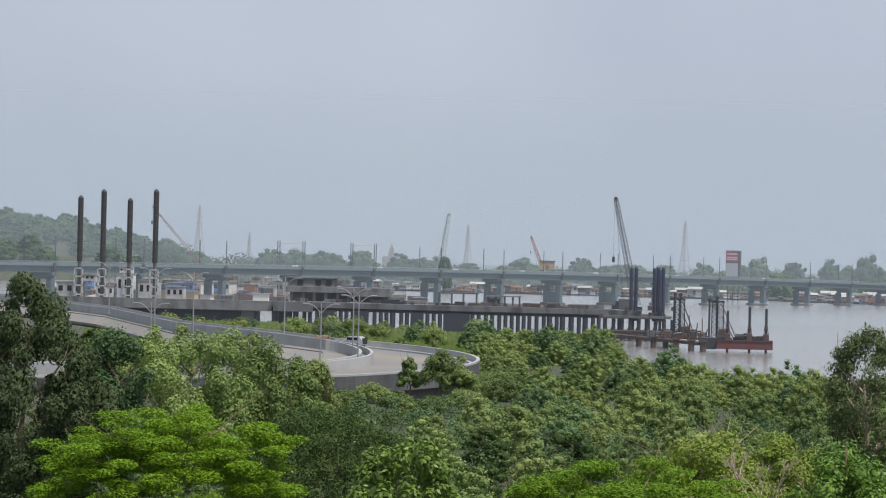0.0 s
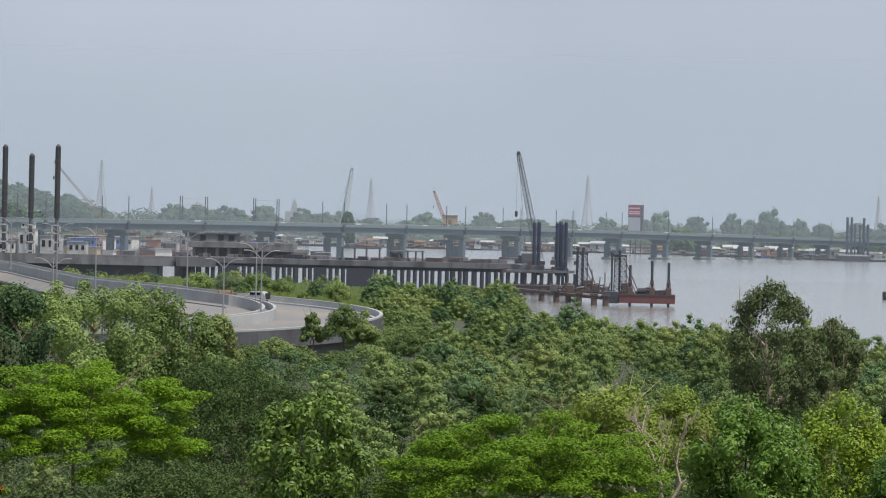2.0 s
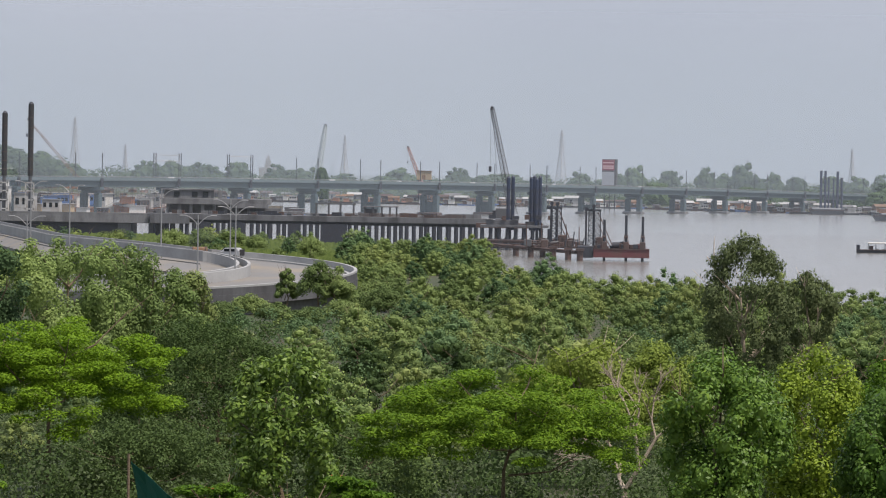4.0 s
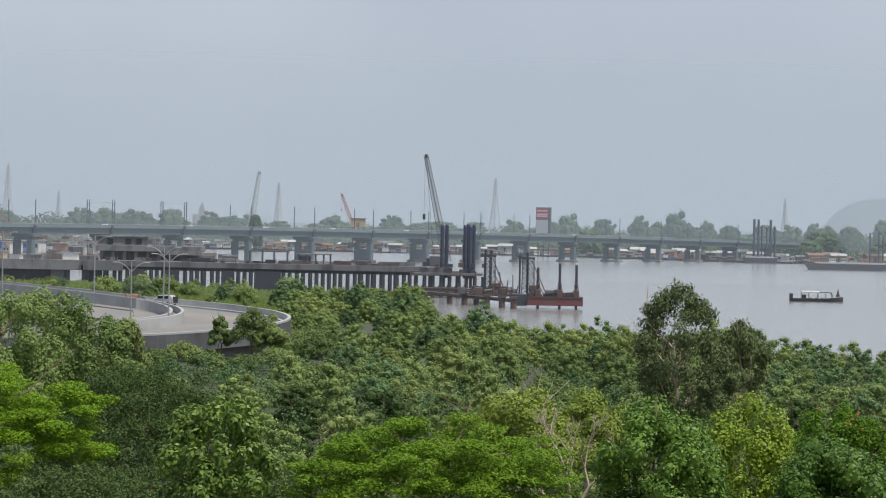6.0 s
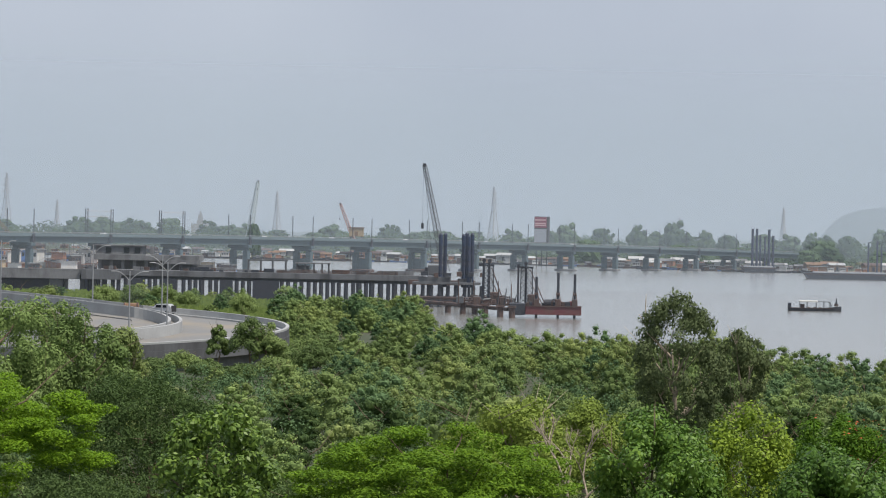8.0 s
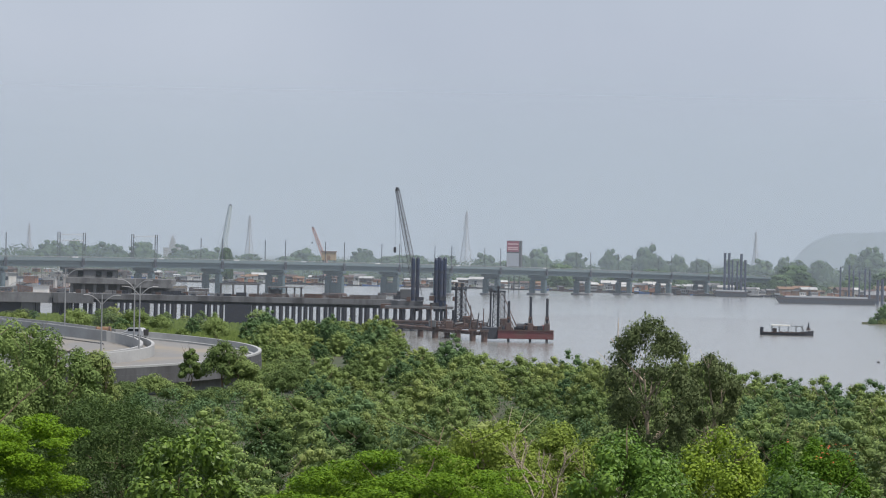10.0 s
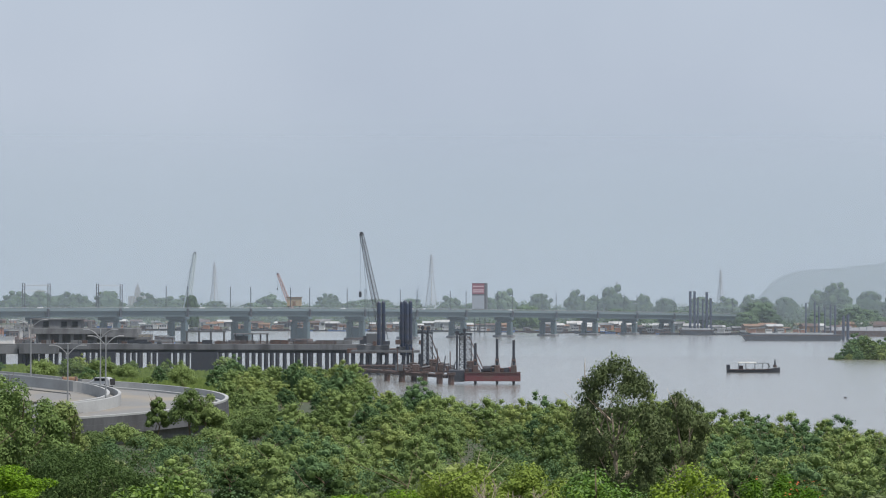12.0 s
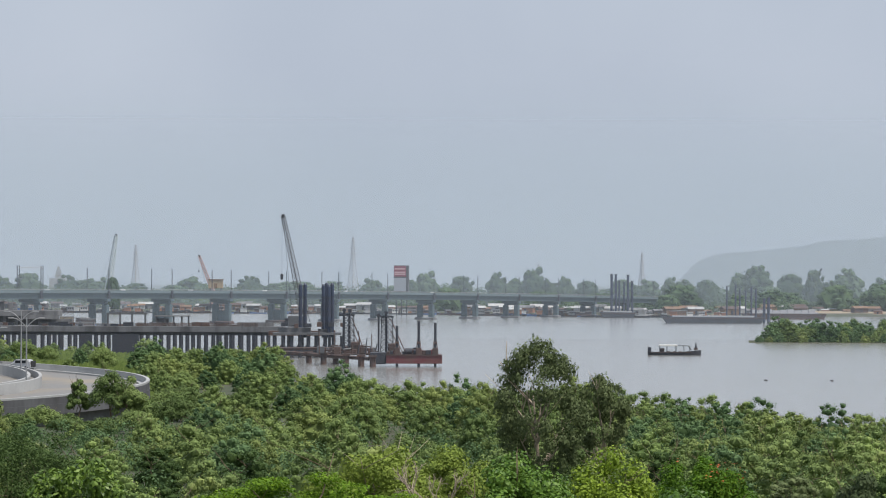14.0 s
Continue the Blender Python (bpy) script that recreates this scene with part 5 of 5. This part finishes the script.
plant("mango_tree", "dense glossy dark-green mango tree", L_BROAD, 950, 95, 13.9, 4.3, lumps=80, count=26000, size=0.08, crown_low=0.0, loose=True, lump_size=0.13, core=0.6, corners=4)
plant("jackfruit_tree", "yellow-green broad-leaved young tree", L_YELLOW, 1115, 105, 13.6, 4.0, lumps=80, count=22000, size=0.075, crown_low=0.0, core=0.4, loose=True, lump_size=0.13, corners=4)
plant("leafy_tree", "green tree with light tops", L_BROAD, 1265, 96, 12.9, 4.4, lumps=80, count=24000, size=0.08, crown_low=0.0, loose=True, lump_size=0.13, corners=4)
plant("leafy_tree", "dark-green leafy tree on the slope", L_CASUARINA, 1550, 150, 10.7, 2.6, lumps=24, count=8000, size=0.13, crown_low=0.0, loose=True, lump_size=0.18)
plant("flame_tree", "feathery green tree with orange-red blossom", L_GULMOHAR, 1265, 132, 12.0, 5.2, lumps=80, count=24000, size=0.1, loose=True, flat=0.4, core=0.3, lump_size=0.085, crown_low=0.2, flowers=420)
plant("flame_tree", "low flame tree covered in orange blossom", L_GULMOHAR, -430, 80, 12.2, 2.4, lumps=30, count=8000, size=0.08, layers=True, flat=0.6, core=0, lump_size=0.12, flowers=900)
plant("flame_tree", "low feathery sapling at the foot of the slope", L_GULMOHAR, 60, 82, 11.0, 3.0, lumps=50, count=12000, size=0.075, layers=True, flat=0.6, core=0, lump_size=0.1, flowers=40, stretch=2.4)
plant("flame_tree", "low feathery sapling with a few orange flowers", L_GULMOHAR, 260, 80, 11.2, 3.4, lumps=50, count=12000, size=0.075, layers=True, flat=0.6, core=0, lump_size=0.1, flowers=30, stretch=2.4)
plant("gum_tree", "tall open tree with drooping grey-green leaves", L_OLIVE, 990, 210, 15.2, 6.6, lumps=110, count=20000, size=0.12, droop=0.6, lump_size=0.075, crown_low=0.25, fuzz=0.25, core=0, bark=M_BARK_PALE, limbs=12, loose=True)
plant("gum_tree", "slim open tree with drooping leaves", L_OLIVE, 1100, 214, 12.8, 4.0, lumps=44, count=7500, size=0.12, fuzz=0.35, droop=0.8, lump_size=0.1, crown_low=0.5, core=0, bark=M_BARK_PALE, limbs=9, loose=True)
plant("young_tree", "thin yellow-green tree with open branches", L_FRESH, 690, 140, 12.4, 7.0, lumps=60, count=21000, size=0.12, core=0, lump_size=0.1, bark=M_BARK_PALE, limbs=9, crown_low=0.1)
plant("young_tree", "yellow-green scrubby tree in the belt", L_FRESH, 830, 150, 11.8, 5.6, lumps=50, count=15000, size=0.12, core=0.3, lump_size=0.11, bark=M_BARK_PALE, crown_low=0.1)
for px, y, top, w in ((172, 386, 8.6, 2.8), (228, 384, 10.2, 5.0), (262, 383, 8.6, 4.0), (110, 380, 4.9, 4.6), (60, 372, 4.2, 4.4), (20, 368, 3.8, 4.4), (150, 372, 4.4, 4.0), (300, 388, 5.2, 5.0), (330, 400, 6.2, 5.5), (270, 376, 4.4, 4.6), (345, 384, 6.0, 5.5), (365, 412, 7.0, 6.0), (210, 368, 3.9, 4.4)):
    plant("shore_tree", "small green tree in front of the ramp", L_MANGROVE, px, y, top, w, lumps=26, count=6000, size=0.18, lump_size=0.17, crown_low=0.0, core=0.5)


for px, y, top, w in ((-205, 505, 10.3, 7.5), (-262, 525, 9.8, 5.5), (75, 700, 7.2, 6.5), (216, 640, 6.6, 5.5), (118, 690, 6.2, 5.0), (-32, 690, 6.8, 7.0), (-140, 640, 7.6, 7.0), (20, 720, 6.4, 6.0)):
    plant("shore_tree", "bushy green tree behind the ramp", L_SHORE if px < -100 else L_MANGROVE, px, y, top, w, lumps=16, count=4200, size=0.22, lump_size=0.2, crown_low=0.0, core=0.6)


def bare_tree():
    rng = np.random.default_rng(77)
    m = at((775 - 784) / 6.0, 108)
    ob = thing("bare_tree", "leafless pale-barked tree with crooked branches", "tree", m)
    bm = bmesh.new()

    def grow(a, d, n, r):
        length = rng.uniform(0.7, 1.3) * (0.2 + n * 0.15)
        e = a + d * length
        tube(bm, a, e, r, r * 0.72, 6)
        if n == 0:
            return
        for _ in range(2 if n > 3 else 3):
            t = (d + Vector(rng.normal(size=3) * 0.5) + Vector((0, 0, 0.12))).normalized()
            grow(e, t, n - 1, r * 0.66)

    grow(Vector((0, 0, -0.2)), Vector((0.05, 0, 1)), 7, 0.14)
    part("trunk", bm, M_BARK_PALE, ob)


bare_tree()


# mangroves on the near bank, the strip behind the ramp and the island
def scatter(seed, protos, spots, lo, hi, sink=0.25):
    rng = random.Random(seed)
    for x, y in spots:
        s = rng.uniform(lo, hi)
        c = copy_thing(rng.choice(protos), Matrix.Identity(4))
        c.matrix_basis = pose(x, y, max(0.0, float(land(x, y))) - sink, 0, 0, rng.uniform(0, 360)) @ Matrix.Diagonal((s * rng.uniform(0.9, 1.2), s * rng.uniform(0.9, 1.2), s * rng.uniform(0.85, 1.12), 1))


def drop(protos):
    for p in protos:
        for o in list(p.children_recursive) + [p]:
            bpy.data.objects.remove(o)


def spread(seed, count, y0, y1, b0, b1, gap, ok):
    rng, got, tries = random.Random(seed), [], 0
    while len(got) < count and tries < 30000:
        tries += 1
        y = math.sqrt(rng.uniform(y0 * y0, y1 * y1))
        x = rng.uniform(b0, b1) * y
        if ok(x, y) and all((x - u) ** 2 + (y - w) ** 2 > gap * gap for u, w in got):
            got.append((x, y))
    return got


def on_bank(x, y):
    bb = x / y
    if y > float(np.interp(bb, NEAR_B, NEAR_Y)) - 5:
        return False
    return not (x < -29 and 366 < y < 452 + max(0.0, -52 - x) * 1.4)


def dome(name, label, material, seed, h, w, count, size, lumps, group, lump_size=0.1):
    return tree(name, label, material, pose(0, 0, -200), seed, h, w, lumps=lumps, count=count, size=size, crown_low=0.0, lump_size=lump_size, limbs=3, core=0.72, group=group, domed=True, stretch=1.35)


mangroves = [dome("mangrove_tree", label, m, 100 + i, 5.0, 5.8, 4400, 0.15, 46 + 5 * i, "mangrove belt") for i, (label, m) in enumerate((
    ("rounded green mangrove tree in the dense belt", L_MANGROVE), ("rounded yellow-green mangrove tree in the belt", L_SHORE), ("rounded green mangrove tree in the dense belt", L_MANGROVE),
    ("dark-green rounded mangrove tree in the belt", L_DEEP), ("rounded green mangrove tree in the dense belt", L_MANGROVE)))]
belt = spread(11, 130, 255, 720, -0.085, 0.05, 5.2, on_bank)
scatter(11, mangroves, belt, 0.55, 1.2)
edge_spots = [(x, float(np.interp(x / 425.0, NEAR_B, NEAR_Y)) - 12 - 5 * (i % 2) - 1.5 * math.sin(x)) for i, x in enumerate(np.arange(-13.0, 23.0, 2.9))]
scatter(20, [mangroves[0], mangroves[3], mangroves[1], mangroves[4]], edge_spots, 0.95, 1.3)
small = [dome("mangrove_shrub", label, m, 160 + i, 4.7, 4.3, 2700, 0.13, 38 + 4 * i, "low mangroves", 0.1) for i, (label, m) in enumerate((
    ("low rounded green mangrove shrub by the water", L_MANGROVE), ("low yellow-green mangrove shrub by the water", L_SHORE), ("low dark-green mangrove shrub by the water", L_DEEP), ("low green mangrove shrub by the water", L_MANGROVE)))]
scatter(19, small, spread(19, 170, 225, 440, 0.05, 0.15, 3.5, on_bank), 0.62, 1.2)
drop(small)
low = spread(15, 22, 300, 366, -0.16, -0.075, 4.5, lambda x, y: True)
scatter(15, mangroves, low, 0.45, 0.62)
distant = [dome("mangrove_bush", label, m, 120 + i, 5.4, 6.0, 1700, 0.26, 38 + 4 * i, "distant mangroves", 0.1) for i, (label, m) in enumerate((
    ("small rounded mangrove tree behind the ramp", L_MANGROVE), ("yellow-green mangrove bush behind the ramp", L_SHORE), ("dark-green mangrove tree by the water", L_DEEP)))]
scatter(12, distant, spread(12, 46, 455, 860, -0.2, -0.05, 7.5, lambda x, y: y < 850 and y > 475 + max(0.0, -52 - x) * 1.6), 0.5, 0.95)
scatter(13, [distant[0], distant[2], distant[2]], [(112.0 + 4.3 * (i % 22) + (i // 22) * 3 + 1.5 * math.sin(i * 1.7), 1098 + 9 * (i // 22) + 3.0 * math.sin(i * 2.3)) for i in range(66)], 1.25, 1.75, sink=1.3)
scatter(18, distant, [(107.5 + 3.4 * i, 1091 + 1.6 * math.sin(i * 2.9)) for i in range(28)], 0.5, 0.95, sink=0.8)
drop(mangroves + distant)
scrubs = [dome("scrub_tree", label, m, 140 + i, 5.0, 4.6, 3800, 0.115, 44 + 5 * i, "slope scrub", 0.1) for i, (label, m) in enumerate((
    ("dense green scrub tree on the slope", L_MANGROVE), ("dull green scrub tree on the slope", L_ACACIA), ("light-green scrub tree on the slope", L_LIGHT),
    ("yellow-green scrub tree on the slope", L_SHORE), ("olive scrub tree on the slope", L_OLIVE)))]
scrub_spots = spread(14, 125, 126, 258, -0.24, 0.16, 4.2, lambda x, y: True)
scatter(14, scrubs, [p for p in scrub_spots if p[1] < 165], 0.55, 0.8)
scatter(16, scrubs, [p for p in scrub_spots if 165 <= p[1] < 210], 0.65, 1.0)
scatter(17, scrubs, [p for p in scrub_spots if p[1] >= 210], 0.8, 1.2)
drop(scrubs)

island = part_arrays("mud_island", [(104, 1088, 0.15), (250, 1086, 0.15), (270, 1150, 0.15), (108, 1130, 0.15), (104, 1086, -0.6), (252, 1084, -0.6)], [(0, 1, 2, 3), (4, 5, 1, 0)], M_EARTH)
tagged(island, "low mud island under mangroves", "island", kind="structure")

# tall grass on the strip behind the ramp
rng_g = np.random.default_rng(31)
n = 16000
gy = rng_g.uniform(470, 850, n)
gx = rng_g.uniform(-0.2, -0.078, n) * gy
keep = (gy > 460 + np.maximum(0, -52 - gx) * 1.7) & (gy < np.interp(gx / gy, NEAR_B, NEAR_Y) - 3)
gx, gy = gx[keep], gy[keep]
gz = land(gx, gy)
h, w = rng_g.uniform(0.5, 1.5, len(gx)), rng_g.uniform(0.15, 0.5, len(gx))
v = np.stack([np.stack([gx - w, gy, gz - 0.1], 1), np.stack([gx + w, gy, gz - 0.1], 1), np.stack([gx + w * 0.5, gy + 0.2, gz + h], 1), np.stack([gx - w * 0.7, gy + 0.2, gz + h * 0.8], 1)], 1).reshape(-1, 3)
tagged(part_arrays("grass", v, np.arange(len(v)).reshape(-1, 4), M_GRASS), "tall yellow-green grass behind the ramp", "grass", kind="stuff")

# Both use the darkest leaves: tree shade is put into their colour.
undergrowth(51, L_ACACIA, "low bushes over the slope, dull green darkened as tree shade", 420, 70000, 98, 175, -0.24, 0.17, 0.6, 1.3, 0.11)
undergrowth(52, L_CASUARINA, "low bushes over the slope, dark leaf in place of tree shade", 460, 80000, 98, 175, -0.24, 0.17, 0.6, 1.3, 0.11)
undergrowth(53, L_DEEP, "deep-green low bushes below the mangroves", 700, 80000, 175, 366, -0.2, 0.16, 0.9, 1.6, 0.2)

# far wood
far = [tree("far_tree", "large hazy tree on the far bank", L_FAR, pose(0, 0, -300), 200 + i, 18, 21, lumps=40 + 3 * i, count=1250, size=0.8, crown_low=0.06, lump_size=0.13, limbs=0, core=0.85, heart=0.46, domed=True, group="far wood") for i in range(4)]
rng = random.Random(5)
pts = []
for i in range(110):
    bb = rng.uniform(-0.26, 0.2)
    y = float(np.interp(bb, FAR_B, FAR_Y)) + 70 + 750 * rng.random() ** 1.3
    pts.append((bb * y, y, rng.uniform(0.65, 1.25)))
for px, top, w, y in ((977, 440, 66, 2350), (1000, 462, 45, 2330), (912, 450, 54, 2350), (847, 450, 56, 2400), (787, 448, 62, 2400), (760, 458, 40, 2380), (231, 453, 34, 2185), (515, 466, 50, 2300),
                      (1372, 436, 78, 2300), (1340, 450, 50, 2400), (1432, 443, 66, 2350), (1472, 434, 44, 2300), (1532, 441, 76, 2420), (1593, 458, 60, 2450), (1282, 456, 56, 2350), (1220, 458, 50, 2350),
                      (1132, 456, 60, 2350), (1070, 459, 56, 2350), (1180, 462, 60, 2400), (1032, 457, 44, 2400), (85, 447, 66, 2500), (20, 456, 70, 2500), (-30, 460, 60, 2600), (-110, 474, 70, 2500),
                      (402, 474, 60, 2400), (340, 472, 60, 2400), (622, 462, 60, 2500), (690, 462, 60, 2450), (570, 467, 60, 2450), (150, 458, 60, 2700),
                      (-590, 392, 70, 2300), (-553, 421, 60, 2290), (-511, 430, 66, 2280), (-470, 425, 76, 2300), (-439, 430, 60, 2290), (-408, 443, 56, 2270), (-367, 438, 44, 2250), (-340, 462, 50, 2250), (-264, 462, 60, 2500), (-218, 463, 60, 2500), (-640, 385, 80, 2320)):
    x = (px - 784) / 6000 * y
    z = 18.5 - (top - 476) / 6000 * y - float(land(x, y))
    pts.append((x, y, (z / 18.0, w / 6000 * y / 21)))
for i in range(30):
    bb = rng.uniform(0.03, 0.16)
    y = float(np.interp(bb, FAR_B, FAR_Y)) + rng.uniform(120, 260)
    pts.append((bb * y, y, rng.uniform(0.5, 0.8)))
for i in range(130):
    x, y = rng.uniform(-640, -400), rng.uniform(2165, 2330)
    pts.append((x, y, rng.uniform(0.5, 0.85)))
for x, y, s in pts:
    sz, sw = s if isinstance(s, tuple) else (s, s * 1.25)
    c = copy_thing(rng.choice(far), Matrix.Identity(4))
    c.matrix_basis = pose(x, y, float(land(x, y)) - 0.5, 0, 0, rng.uniform(0, 360)) @ Matrix.Diagonal((sw, sw, sz, 1))
drop(far)

# the further edge of the far wood
rng_s = np.random.default_rng(43)
lumps = []
for i in range(520):
    bb = rng_s.uniform(-0.25, 0.19)
    y = rng_s.uniform(2420, 2700)
    r = rng_s.uniform(5, 8)
    lumps.append((bb * y, y, float(land(bb * y, y)) + rng_s.uniform(0.2, 0.9) * r, r * 1.3, r))
v, f = leaves(rng_s, lumps, 80000, 1.5, corners=3)
tagged(part_arrays("far_woods", v, f, L_FAR), "hazy unbroken woods behind the far bank", "woods", kind="stuff")

# scrub along the far shore
rng_s = np.random.default_rng(41)
lumps = []
for i in range(620):
    bb = rng_s.uniform(-0.24, 0.18)
    y = float(np.interp(bb, FAR_B, FAR_Y)) + rng_s.uniform(75, 170)
    r = rng_s.uniform(1.5, 4.5)
    lumps.append((bb * y, y, float(land(bb * y, y)) + r * 0.5, r * 1.5, r))
v, f = leaves(rng_s, lumps, 42000, 0.8, corners=3)
tagged(part_arrays("bank_scrub", v, f, L_FAR), "low dull-green scrub along the far shore", "scrub", kind="stuff")


# shade net at the foot of the slope
def build_net():
    ob = thing("shade_net", "teal shade net slung between thin posts", "net", pose(-13.0, 88, float(land(-13.0, 88))))
    bm = bmesh.new()
    rows = []
    for i in range(9):
        f = i / 8
        x = f * 2.6
        z1 = 2.7 - 1.5 * f - 0.25 * math.sin(f * 3.14)
        z0 = 0.9 - 0.7 * f
        rows.append([bm.verts.new((x, 0.25 * math.sin(i * 1.3 + k) + k * 0.5, z1 + (z0 - z1) * k / 4)) for k in range(5)])
    for p, q in zip(rows, rows[1:]):
        for k in range(4):
            bm.faces.new((p[k], q[k], q[k + 1], p[k + 1]))
    geo = bmesh.ops.extrude_face_region(bm, geom=list(bm.faces))
    for el in geo["geom"]:
        if isinstance(el, bmesh.types.BMVert):
            el.co.y += 0.02
    bmesh.ops.recalc_face_normals(bm, faces=bm.faces)
    part("sheet", bm, M_NET, ob)
    for x, h in ((-0.05, 2.9), (2.65, 1.5)):
        part("post", tubes([((x, 0, -0.2), (x, 0, h), 0.04)], 6), M_BARK, ob)


build_net()
